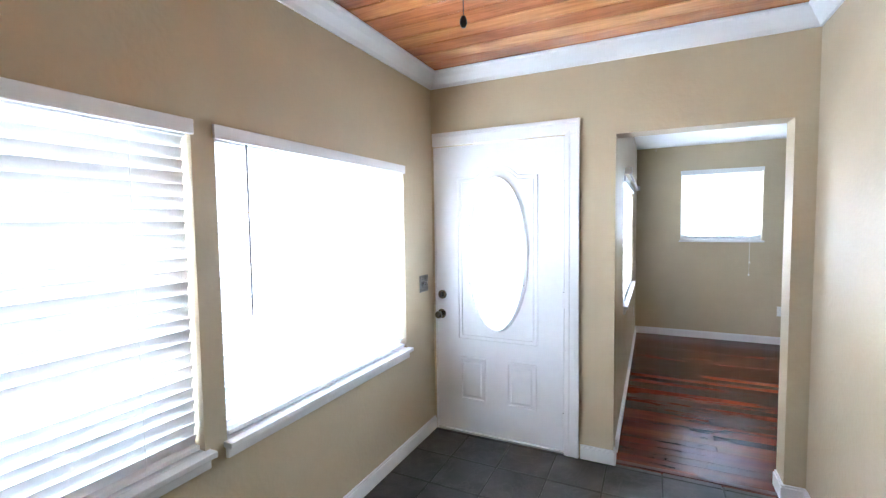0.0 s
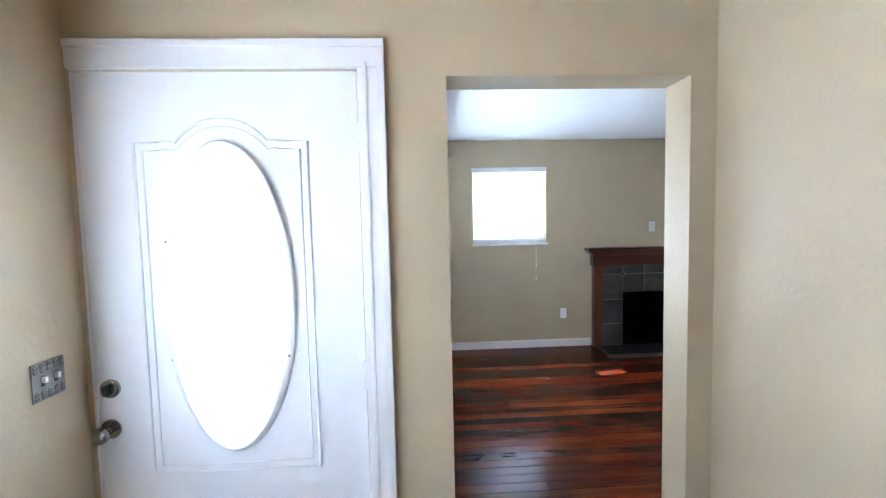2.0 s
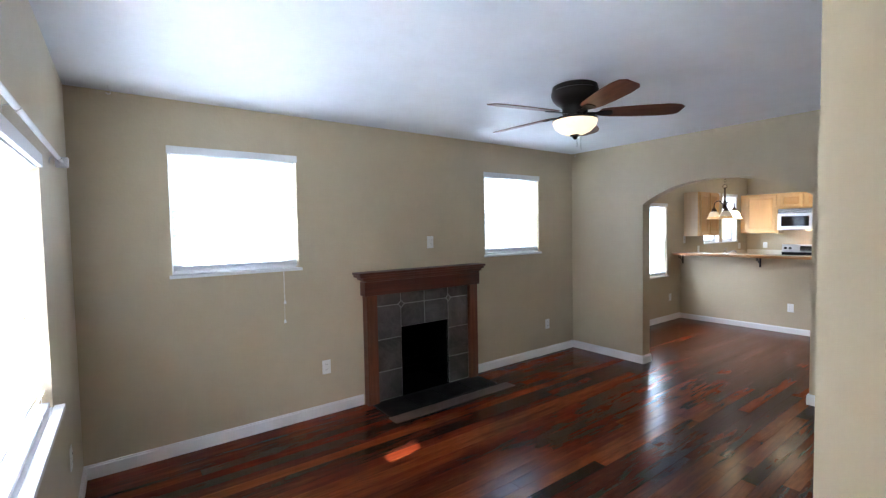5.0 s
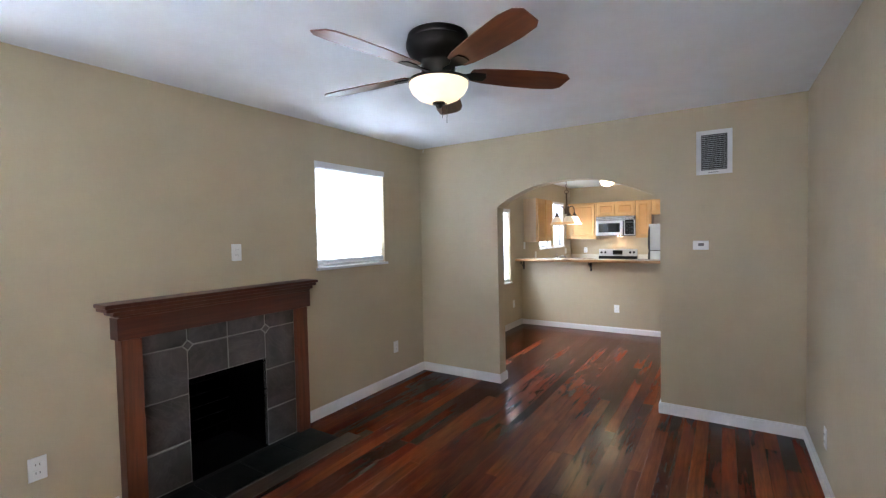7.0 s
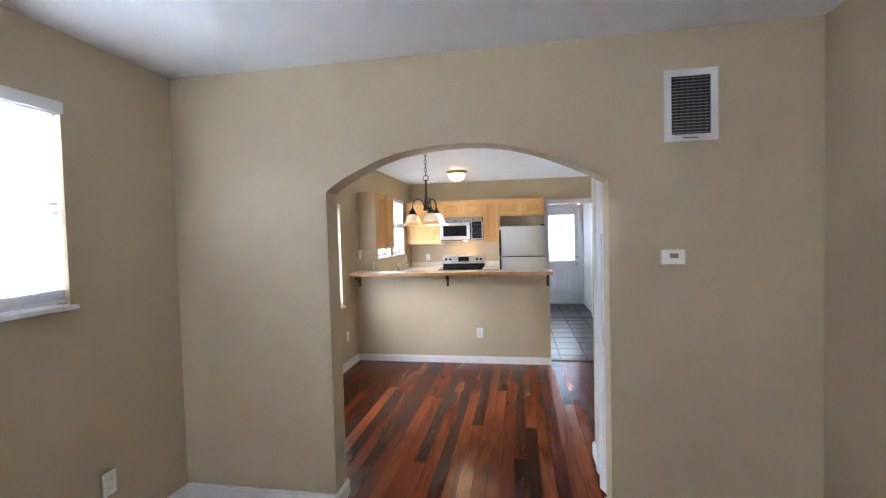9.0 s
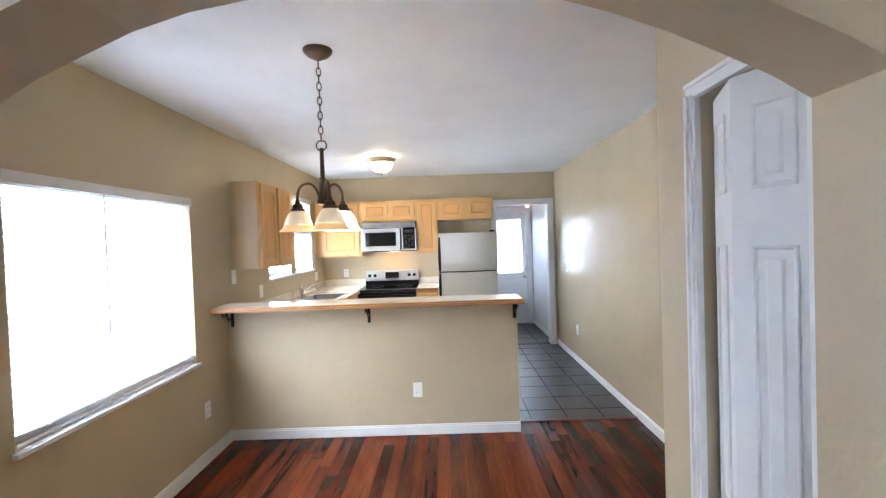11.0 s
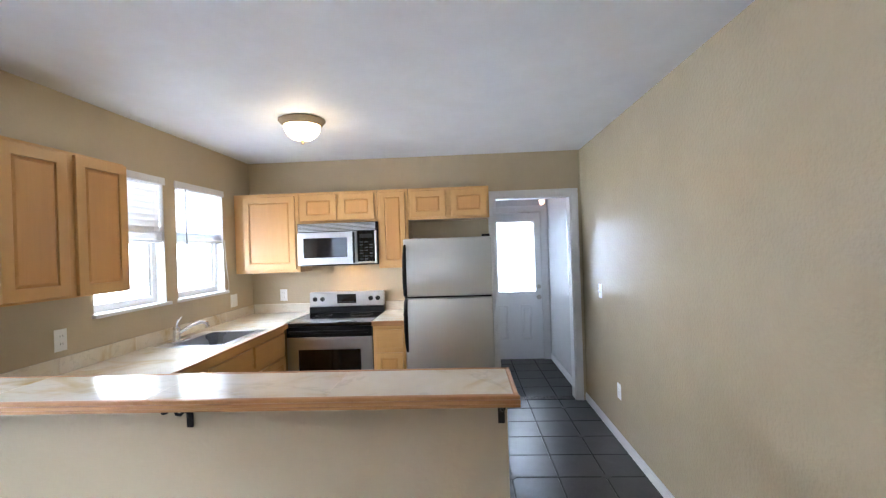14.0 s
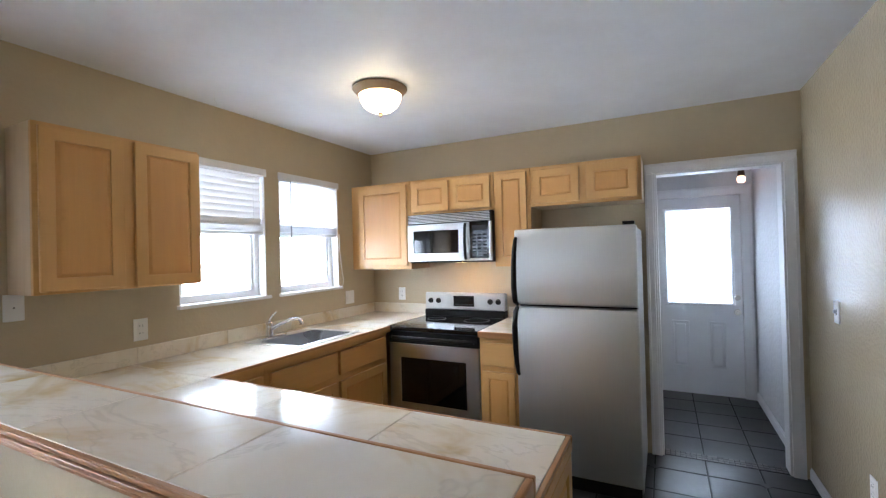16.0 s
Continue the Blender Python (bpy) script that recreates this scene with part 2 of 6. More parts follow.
TAN = (0.525, 0.435, 0.293)
M_WALL = textured_paint("tan_wall_paint", TAN, 0.46, 46.0, 0.15)
M_WALL_ROUGH = textured_paint("tan_wall_paint_heavy_texture", TAN, 0.13, 56.0, 0.23, 0.004)
M_WALL_WEST = textured_paint("tan_wall_paint_fine_texture", TAN, 0.335, 100.0, 0.31, 0.003)
M_CEIL = textured_paint("white_ceiling_paint", (0.855, 0.87, 0.90), 0.6, 30.0, 0.06)
M_HALL = textured_paint("pale_hall_paint", (0.62, 0.62, 0.63), 0.4)
M_TRIM = surface("white_trim_paint", (0.78, 0.78, 0.79), 0.36, vary=0.06, bump_scale=25, bump_strength=0.1)
M_DOOR = surface("white_door_paint", (0.80, 0.81, 0.83), 0.45, vary=0.05, bump_scale=140, bump_strength=0.08)
M_PLASTIC = surface("white_plastic", (0.87, 0.87, 0.86), 0.3, vary=0.03, bump_strength=0.02)
M_WAND = surface("clear_grey_plastic", (0.36, 0.37, 0.38), 0.25, vary=0.03, bump_strength=0.0)
M_SLOT = surface("dark_slot", (0.02, 0.02, 0.02), 0.6, bump_strength=0.0)
M_BOARD = floor_board_mat()
M_GAP = surface("dark_floor_gap", (0.018, 0.009, 0.006), 0.8)
M_TILE = slate_mat("charcoal_floor_tile", (0.017, 0.0165, 0.017), (0.037, 0.0355, 0.036), 0.30, 0.06, 0.02, 0.35)
M_TILE_PORCH = slate_mat("brown_grey_porch_tile", (0.018, 0.016, 0.014), (0.085, 0.077, 0.069), 0.42, 0.14, 0.06, 0.4)
M_FIRETILE = slate_mat("grey_slate_tile", (0.026, 0.024, 0.023), (0.108, 0.097, 0.089), 0.48, 0.08)
M_HEARTH = slate_mat("black_slate_hearth", (0.007, 0.008, 0.008), (0.014, 0.015, 0.016), 0.62, gloss=0.12)
M_GROUT = surface("grey_grout", (0.27, 0.26, 0.245), 0.85, bump_scale=200, bump_strength=0.3)
M_GROUT_PORCH = surface("brown_grey_grout", (0.040, 0.036, 0.032), 0.85, bump_scale=200, bump_strength=0.3)
M_GROUT_DARK = surface("dark_grout", (0.014, 0.014, 0.014), 0.85, bump_scale=200, bump_strength=0.3)
M_MAHOGANY = wood("red_brown_mantel_wood", (0.055, 0.011, 0.006), (0.13, 0.030, 0.013), 0.35, "x")
M_MAHOGANY_V = wood("red_brown_mantel_post_wood", (0.085, 0.020, 0.009), (0.20, 0.056, 0.022), 0.36, "z")
M_SOOT = surface("sooty_firebox", (0.0028, 0.0028, 0.0028), 0.98, vary=0.4, bump_scale=30, bump_strength=0.5)
M_SOOT.node_tree.nodes["Principled BSDF"].inputs["Specular IOR Level"].default_value = 0.05
M_MAPLE_Z = wood("maple_upright_grain", (0.62, 0.345, 0.125), (0.70, 0.405, 0.155), 0.33, "z", contrast=2.0)
M_MAPLE_X = wood("maple_level_grain", (0.62, 0.345, 0.125), (0.70, 0.405, 0.155), 0.33, "x", contrast=2.0)
M_MAPLE_Y = wood("maple_side_grain", (0.62, 0.345, 0.125), (0.70, 0.405, 0.155), 0.33, "y", contrast=2.0)
M_MAPLE_PANEL = wood("maple_panel_grain", (0.595, 0.295, 0.090), (0.68, 0.360, 0.122), 0.33, "z", contrast=2.0)
M_MAPLE_SIDE = wood("pale_maple_side", (0.58, 0.43, 0.27), (0.66, 0.51, 0.34), 0.4, "z", contrast=1.3)
M_OAK_EDGE = wood("orange_oak_edge", (0.41, 0.18, 0.065), (0.63, 0.33, 0.14), 0.35, "y")
M_OAK_EDGE_X = wood("orange_oak_edge_side", (0.41, 0.18, 0.065), (0.63, 0.33, 0.14), 0.35, "x")
M_BLADE = wood("cherry_fan_blade", (0.085, 0.020, 0.008), (0.21, 0.060, 0.022), 0.35, "x")
M_PORCHWOOD = porch_ceiling_mat()
M_MARBLE = marble_mat()
M_STEEL_Z = brushed_steel("brushed_steel_upright", "z", (0.64, 0.65, 0.64), rough=0.44)
M_STEEL_Y = brushed_steel("brushed_steel_level", "y")
M_SINK = surface("sink_steel", (0.70, 0.70, 0.72), 0.28, 1.0, vary=0.06, bump_strength=0.0)
M_STEEL_SIDE = surface("grey_fridge_side", (0.42, 0.42, 0.43), 0.36, vary=0.04, bump_scale=220, bump_strength=0.1)
M_CHROME = surface("chrome", (0.75, 0.75, 0.76), 0.12, 1.0, vary=0.03, rough_vary=0.05, bump_strength=0.0)
M_NICKEL = surface("satin_nickel", (0.55, 0.53, 0.50), 0.36, 1.0, vary=0.05, bump_strength=0.0)
M_KNOB = surface("worn_nickel", (0.34, 0.33, 0.31), 0.22, 1.0, vary=0.1, bump_strength=0.0)
M_BLACKGLASS = surface("black_glass", (0.008, 0.008, 0.009), 0.06, vary=0.1, rough_vary=0.03, bump_strength=0.0)
M_KEY = surface("dark_grey_keys", (0.06, 0.06, 0.062), 0.4, vary=0.1, bump_strength=0.0)
M_BLACK = surface("black_plastic", (0.007, 0.007, 0.008), 0.36, vary=0.1, bump_strength=0.03)
M_BLACK.node_tree.nodes["Principled BSDF"].inputs["Specular IOR Level"].default_value = 0.25
M_BRONZE = surface("oil_rubbed_bronze", (0.022, 0.017, 0.014), 0.36, 0.7, vary=0.3, bump_scale=60, bump_strength=0.1)
M_ANTIQUE = surface("antique_bronze", (0.13, 0.09, 0.062), 0.36, 0.8, vary=0.3, bump_scale=60, bump_strength=0.1)
M_BRASS = surface("antique_brass", (0.42, 0.30, 0.19), 0.42, 0.5, vary=0.2, bump_scale=60, bump_strength=0.08)
M_IRON = surface("black_iron", (0.02, 0.02, 0.02), 0.5, 0.6, vary=0.3, bump_scale=80, bump_strength=0.3)
M_PEWTER = surface("aged_pewter", (0.30, 0.30, 0.29), 0.34, 0.8, vary=0.45, small=60, bump_scale=70, bump_strength=0.6, bump_distance=0.004)
M_GREYSTEEL = surface("dull_grey_steel", (0.22, 0.22, 0.22), 0.4, 0.6, vary=0.1, bump_strength=0.0)
M_BLIND = blind_mat()
M_BLIND_DENSE = blind_mat("dense_blind_vinyl", 0.012, 0.022)
M_GLASS = glass_mat()
M_FROST = frosted_mat()
M_DAY = backdrop_mat("hazy_daylight", DAYLIGHT)
M_DAY_BACK = backdrop_mat("sunlit_yard", DAYLIGHT * 1.75)
M_DAY_SHADE = backdrop_mat("shaded_daylight", DAYLIGHT * 0.5)
M_GLOBE = glowing("lit_amber_glass", (1.0, 0.74, 0.42), LAMP * 0.40)
M_GLOBE_WHITE = glowing("lit_white_glass", (1.0, 0.80, 0.46), LAMP * 4.2)
M_DOME = glowing("lit_frosted_dome", (1.0, 0.78, 0.46), 4.2)
M_SHADE_DIM = glowing("cream_glass_shade", (0.95, 0.80, 0.58), 0.045)
M_SHADE_RIM = glowing("amber_glass_rim", (0.95, 0.62, 0.28), 0.05)
M_BULB = glowing("lit_bulb", (1.0, 0.55, 0.30), 1.3)
M_MWLAMP = glowing("lit_hood_lens", (1.0, 0.60, 0.28), 17.0)


# ---------------------------------------------------------------- mesh tools
class Shape:
    """A mesh under construction, in metres."""

    def __init__(self):
        self.bm = bmesh.new()

    def box(self, x0, x1, y0, y1, z0, z1, m=None):
        c = ((x0 + x1) / 2, (y0 + y1) / 2, (z0 + z1) / 2)
        made = bmesh.ops.create_cube(self.bm, size=1, matrix=Matrix.Translation(c) @ Matrix.Diagonal((abs(x1 - x0), abs(y1 - y0), abs(z1 - z0), 1)))
        if m:
            bmesh.ops.transform(self.bm, matrix=m, verts=made["verts"])
        return self

    def lathe(self, profile, n=28, m=None, sx=1.0, sy=1.0):
        """Turns (radius, height) pairs round z."""
        rings = []
        for r, z in profile:
            if r < 1e-6:
                rings.append([self.bm.verts.new((0, 0, z))])
            else:
                rings.append([self.bm.verts.new((r * sx * math.cos(2 * math.pi * i / n), r * sy * math.sin(2 * math.pi * i / n), z)) for i in range(n)])
        for a, b in zip(rings, rings[1:]):
            for i in range(n):
                j = (i + 1) % n
                q = [a[i % len(a)], a[j % len(a)], b[j % len(b)], b[i % len(b)]]
                q = list(dict.fromkeys(q))
                if len(q) > 2:
                    self.bm.faces.new(q)
        if m:
            bmesh.ops.transform(self.bm, matrix=m, verts=[v for r in rings for v in r])
        return self

    def tube(self, pts, r, n=10, closed=False, flat=1.0):
        """A round bar along points; r a number or one a point."""
        pts = [Vector(p) for p in pts]
        rings = []
        k = len(pts)
        up = Vector((0.13, 0.27, 0.95)).normalized()
        for i, p in enumerate(pts):
            a = pts[i - 1] if (i or closed) else p
            b = pts[(i + 1) % k] if (i < k - 1 or closed) else p
            d = (b - a).normalized()
            s = d.cross(up).normalized()
            u = s.cross(d)
            rad = r[i] if isinstance(r, (list, tuple)) else r
            rings.append([self.bm.verts.new(p + s * rad * math.cos(2 * math.pi * j / n) + u * rad * flat * math.sin(2 * math.pi * j / n)) for j in range(n)])
        pairs = list(zip(rings, rings[1:] + ([rings[0]] if closed else [])))
        if not closed:
            pairs = list(zip(rings, rings[1:]))
        for a, b in pairs:
            for j in range(n):
                self.bm.faces.new((a[j], a[(j + 1) % n], b[(j + 1) % n], b[j]))
        if not closed:
            self.bm.faces.new(rings[0][::-1])
            self.bm.faces.new(rings[-1])
        return self

    def plate(self, outer, holes, depth, m=None):
        """A flat plate in x and y with holes, from z = 0 to depth."""
        edges, verts = [], []
        for loop in (outer, *holes):
            vs = [self.bm.verts.new((x, y, 0)) for x, y in loop]
            verts += vs
            edges += [self.bm.edges.new((vs[i], vs[(i + 1) % len(vs)])) for i in range(len(vs))]
        faces = [g for g in bmesh.ops.triangle_fill(self.bm, use_beauty=True, edges=edges)["geom"] if isinstance(g, bmesh.types.BMFace)]
        ext = bmesh.ops.extrude_face_region(self.bm, geom=faces)["geom"]
        top = [g for g in ext if isinstance(g, bmesh.types.BMVert)]
        bmesh.ops.translate(self.bm, verts=top, vec=(0, 0, depth))
        bmesh.ops.recalc_face_normals(self.bm, faces=self.bm.faces)
        if m:
            bmesh.ops.transform(self.bm, matrix=m, verts=verts + top)
        return self

    def panel(self, x0, x1, z0, z1, y0, y1, rail=0.05, m=None, raised=True):
        """A framed door leaf whose front looks to -y, with a sunk and raised field."""
        before = set(self.bm.verts)
        self.box(x0, x1, y0, y1, z0, z1)
        self.bm.faces.ensure_lookup_table()
        faces = [f for f in self.bm.faces if all(v not in before for v in f.verts)]
        for f in faces:
            f.normal_update()
        f = min(faces, key=lambda q: q.calc_center_median().y)
        bmesh.ops.inset_region(self.bm, faces=[f], thickness=rail, depth=0)
        bmesh.ops.inset_region(self.bm, faces=[f], thickness=0.006, depth=-0.010)
        if raised:
            bmesh.ops.inset_region(self.bm, faces=[f], thickness=0.006, depth=0.0)
            bmesh.ops.inset_region(self.bm, faces=[f], thickness=0.022, depth=0.008)
        if m:
            bmesh.ops.transform(self.bm, matrix=m, verts=[v for v in self.bm.verts if v not in before])
        return self

    def mesh(self, name, mat, bevel=0.0, smooth=False, segments=2):
        if bevel:
            bmesh.ops.bevel(self.bm, geom=[e for e in self.bm.edges if e.is_manifold and e.calc_face_angle(0) > 0.6], offset=bevel, segments=segments, affect="EDGES", profile=0.5, clamp_overlap=True)
        bmesh.ops.recalc_face_normals(self.bm, faces=self.bm.faces)
        me = bpy.data.meshes.new(name)
        self.bm.to_mesh(me)
        self.bm.free()
        me.materials.append(mat)
        if smooth:
            me.shade_smooth()
            me.set_sharp_from_angle(angle=radians(38))
        return me


PLACE = {}


def thing(name, at, label, category, group="", kind=""):
    """An empty at a thing's base that carries its parts."""
    ob = new(name)
    ob.empty_display_size = 0.1
    ob.location = at
    PLACE[ob.name] = Matrix.Translation(at)
    return tagged(ob, label, category, group, kind)


def part(name, shape, mat, parent, label="", bevel=0.0, smooth=False, segments=2):
    """One mesh under a thing or a part, drawn in the room's own coordinates."""
    me = shape.mesh(name, mat, bevel, smooth, segments) if isinstance(shape, Shape) else shape
    ob = new(name, me)
    ob.parent = parent
    ob.matrix_parent_inverse = PLACE.get(parent.name, Matrix()).inverted()
    return tagged(ob, label)


def piece(name, me, parent, m):
    """One of many like pieces on a shared mesh, at the pose m."""
    ob = new(name, me)
    ob.parent = parent
    ob.matrix_parent_inverse = PLACE.get(parent.name, Matrix()).inverted()
    ob.matrix_basis = m
    return ob


def single(name, shape, mat, label, category, kind="", bevel=0.0, smooth=False, group=""):
    return tagged(new(name, shape.mesh(name, mat, bevel, smooth)), label, category, group, kind)


def rect(x0, x1, y0, y1):
    return [(x0, y0), (x1, y0), (x1, y1), (x0, y1)]


AXIS_X = Matrix(((1, 0, 0, 0), (0, 0, -1, 0), (0, 1, 0, 0), (0, 0, 0, 1)))       # plate (x, z), depth to -y
AXIS_Y = Matrix(((0, 0, 1, 0), (1, 0, 0, 0), (0, 1, 0, 0), (0, 0, 0, 1)))        # plate (y, z), depth to +x


def wall_x(name, x0, x1, y0, y1, z0, z1, holes, mat, label):
    """A wall that runs along x, from y0 to y1, with rectangular holes (x0, x1, z0, z1)."""
    s = Shape().plate(rect(x0, x1, z0, z1), [rect(*h) for h in holes], y1 - y0, Matrix.Translation((0, y1, 0)) @ AXIS_X)
    return single(name, s, mat, label, "wall", "structure")


def wall_y(name, y0, y1, x0, x1, z0, z1, holes, mat, label, outline=None):
    s = Shape().plate(outline or rect(y0, y1, z0, z1), [rect(*h) for h in holes], x1 - x0, Matrix.Translation((x0, 0, 0)) @ AXIS_Y)
    return single(name, s, mat, label, "wall", "structure")


# ---------------------------------------------------------------- plan
NORTH, SOUTH = 6.12, 2.82               # faces of the long house walls
LIV_W, LIV_S = -0.57, 2.705             # living room
ARCH_W, ARCH_E = 4.275, 4.42            # faces of the arched wall
BACK = 9.85                             # kitchen end wall
CEIL = 2.44
PORCH_W, PORCH_E, PORCH_N, PORCH_S = -1.80, 0.375, 2.55, -1.9
PORCH_CEIL = 2.55
HALL_END, HALL_S, HALL_N = 11.42, 2.845, 3.80
WIN_L1, WIN_L2 = (-0.05, 0.815, 1.243, 2.115), (2.80, 3.65, 1.243, 2.115)
WIN_D = (5.38, 6.65, 0.735, 1.86)
WIN_K1, WIN_K2 = (7.95, 8.575, 1.205, 2.085), (8.70, 9.345, 1.205, 2.085)
WIN_LW = (3.40, 4.97, 0.835, 1.84)
WIN_P1, WIN_P2 = (-0.62, 0.735, 0.70, 1.86), (0.825, 2.155, 0.70, 1.86)
FRONT_DOOR = (-1.785, -0.865, 0.0, 2.045)
PORCH_OPEN = (LIV_W, 0.28, 0.0, 2.02)

# ---------------------------------------------------------------- walls
wall_x("wall_north", LIV_W - 0.15, 10.0, NORTH, NORTH + 0.18, -0.1, 2.6, [WIN_L1, WIN_L2, WIN_D, WIN_K1, WIN_K2, (1.695, 2.255, -0.05, 0.65)], M_WALL, "tan painted plaster wall with five windows")
wall_y("wall_west", LIV_S, NORTH, LIV_W - 0.15, LIV_W, -0.1, 2.6, [WIN_LW], M_WALL_WEST, "tan knock-down textured wall with one wide window")
wall_x("wall_porch_north", PORCH_W - 0.15, PORCH_E + 0.1, PORCH_N, LIV_S, -0.1, 2.75,
       [(FRONT_DOOR[0], FRONT_DOOR[1], -0.05, FRONT_DOOR[3]), (PORCH_OPEN[0], PORCH_OPEN[1], -0.05, PORCH_OPEN[3])], M_WALL, "tan wall with a front door and a cased-free opening")
LIV_S2 = 2.81
wall_x("wall_south", PORCH_E + 0.1, ARCH_E, PORCH_N, LIV_S2, -0.1, 2.6, [], M_WALL, "plain tan painted wall")
wall_x("wall_kitchen_south", ARCH_E, 10.0, SOUTH - 0.15, SOUTH, -0.1, 2.6, [], M_WALL_ROUGH, "long tan textured wall with a satin sheen")
ARCH = [(5.19, 1.755), (5.155, 1.785), (5.07, 1.835), (4.985, 1.873), (4.90, 1.910), (4.80, 1.940), (4.68, 1.960), (4.56, 1.972), (4.44, 1.976), (4.32, 1.968),
        (4.20, 1.950), (4.08, 1.915), (3.98, 1.878), (3.89, 1.838), (3.80, 1.795), (3.735, 1.755)]
wall_y("wall_arch", LIV_S, NORTH, ARCH_W, ARCH_E, -0.1, 2.6, [], M_WALL, "tan wall with a wide shallow archway",
       outline=[(LIV_S, -0.1), (3.735, -0.1), *ARCH[::-1], (5.19, -0.1), (NORTH, -0.1), (NORTH, 2.6), (LIV_S, 2.6)])
BACK_OPEN = (2.915, 3.655, -0.05, 2.0)
wall_y("wall_east", HALL_S - 0.2, NORTH + 0.1, BACK, BACK + 0.13, -0.1, 2.6, [BACK_OPEN], M_WALL, "tan kitchen end wall with a doorway")
wall_y("wall_porch_west", PORCH_S, PORCH_N, PORCH_W - 0.15, PORCH_W, -0.1, 2.75, [WIN_P1, WIN_P2], M_WALL, "tan porch wall with two wide windows")
wall_y("wall_porch_east", PORCH_S, PORCH_N, PORCH_E, PORCH_E + 0.12, -0.1, 2.75, [], M_WALL, "plain tan porch wall")
wall_x("wall_porch_south", PORCH_W - 0.15, PORCH_E + 0.12, PORCH_S - 0.15, PORCH_S, -0.1, 2.75, [], M_WALL, "plain tan porch wall")
wall_x("wall_hall_south", BACK + 0.13, HALL_END + 0.1, HALL_S - 0.12, HALL_S, -0.1, 2.4, [(10.14, 10.36, 0.95, 1.92)], M_HALL, "pale hall wall with a narrow window")
wall_x("wall_hall_north", BACK + 0.13, HALL_END + 0.1, HALL_N, HALL_N + 0.12, -0.1, 2.4, [], M_HALL, "pale hall wall")
BACK_DOOR = (2.945, 3.70, 0.0, 1.965)
wall_y("wall_hall_east", HALL_S - 0.12, HALL_N + 0.12, HALL_END, HALL_END + 0.12, -0.1, 2.4, [(BACK_DOOR[0], BACK_DOOR[1], -0.05, BACK_DOOR[3])], M_HALL, "pale wall round the back door")
# closet block beside the arch
CLOSET_Y, CLOSET_X = 3.69, 5.055
CLOSET_OPEN = (4.465, 4.822, -0.05, 1.886)
wall_x("wall_closet", ARCH_E, CLOSET_X, CLOSET_Y - 0.1, CLOSET_Y, -0.1, 2.6, [CLOSET_OPEN], M_WALL, "tan closet wall with a narrow doorway")
wall_y("wall_closet_end", SOUTH, CLOSET_Y - 0.1, CLOSET_X - 0.1, CLOSET_X, -0.1, 2.6, [], M_WALL, "plain tan closet end wall")

# ---------------------------------------------------------------- ceilings
single("ceiling_living", Shape().box(LIV_W - 0.1, ARCH_W + 0.05, LIV_S - 0.1, NORTH + 0.05, CEIL, CEIL + 0.12), M_CEIL, "smooth white painted ceiling", "ceiling", "structure")
single("ceiling_kitchen", Shape().box(ARCH_W + 0.06, BACK + 0.05, SOUTH - 0.1, NORTH + 0.05, CEIL, CEIL + 0.12), M_CEIL, "smooth white painted ceiling", "ceiling", "structure")
single("ceiling_hall", Shape().box(BACK + 0.1, HALL_END + 0.1, HALL_S - 0.1, HALL_N + 0.1, 2.22, 2.32), M_HALL, "white painted hall ceiling", "ceiling", "structure")
s = Shape()
y, rng = PORCH_S - 0.05, random.Random(4)
while y < PORCH_N + 0.04:
    s.box(PORCH_W - 0.05, PORCH_E + 0.05, y + 0.004, y + 0.130, PORCH_CEIL + rng.uniform(0, 0.002), PORCH_CEIL + 0.02)
    y += 0.134
s.box(PORCH_W - 0.1, PORCH_E + 0.1, PORCH_S - 0.1, PORCH_N + 0.1, PORCH_CEIL + 0.014, PORCH_CEIL + 0.1)
single("ceiling_porch", s, M_PORCHWOOD, "orange-brown varnished tongue-and-groove pine ceiling", "ceiling", "structure", bevel=0.006)


# ---------------------------------------------------------------- trim
def skirting(name, x0, y0, x1, y1, inward, z1=0.09, t=0.016, mat=None):
    """A baseboard from one floor point to another; inward is the side it stands out to."""
    ix, iy = inward
    s = Shape()
    d = 0.002
    if iy:
        a, b = sorted((y0 + iy * d * -1, y0 + iy * t))
        s.box(min(x0, x1), max(x0, x1), a, b, 0.0, z1 - 0.012)
        a, b = sorted((y0 - iy * d, y0 + iy * t * 0.6))
        s.box(min(x0, x1), max(x0, x1), a, b, z1 - 0.0125, z1)
    else:
        a, b = sorted((x0 - ix * d, x0 + ix * t))
        s.box(a, b, min(y0, y1), max(y0, y1), 0.0, z1 - 0.012)
        a, b = sorted((x0 - ix * d, x0 + ix * t * 0.6))
        s.box(a, b, min(y0, y1), max(y0, y1), z1 - 0.0125, z1)
    return single(name, s, mat or M_TRIM, "white painted wooden baseboard", "baseboard", "structure", bevel=0.003)


skirting("baseboard_north", LIV_W, NORTH, 1.345, NORTH, (0, -1))
skirting("baseboard_north", 2.605, NORTH, ARCH_W, NORTH, (0, -1))
skirting("baseboard_north", ARCH_E, NORTH, 7.09, NORTH, (0, -1))
skirting("baseboard_west", LIV_W, LIV_S, LIV_W, NORTH - 0.016, (1, 0))
skirting("baseboard_arch", ARCH_W, 5.19, ARCH_W, NORTH - 0.016, (-1, 0))
skirting("baseboard_arch", ARCH_W, LIV_S2, ARCH_W, 3.735, (-1, 0))
skirting("baseboard_arch", ARCH_W - 0.016, 5.19, ARCH_E + 0.016, 5.19, (0, -1))
skirting("baseboard_arch", ARCH_W - 0.016, 3.735, ARCH_E + 0.016, 3.735, (0, 1))
skirting("baseboard_arch", ARCH_E, 5.19, ARCH_E, NORTH - 0.016, (1, 0))
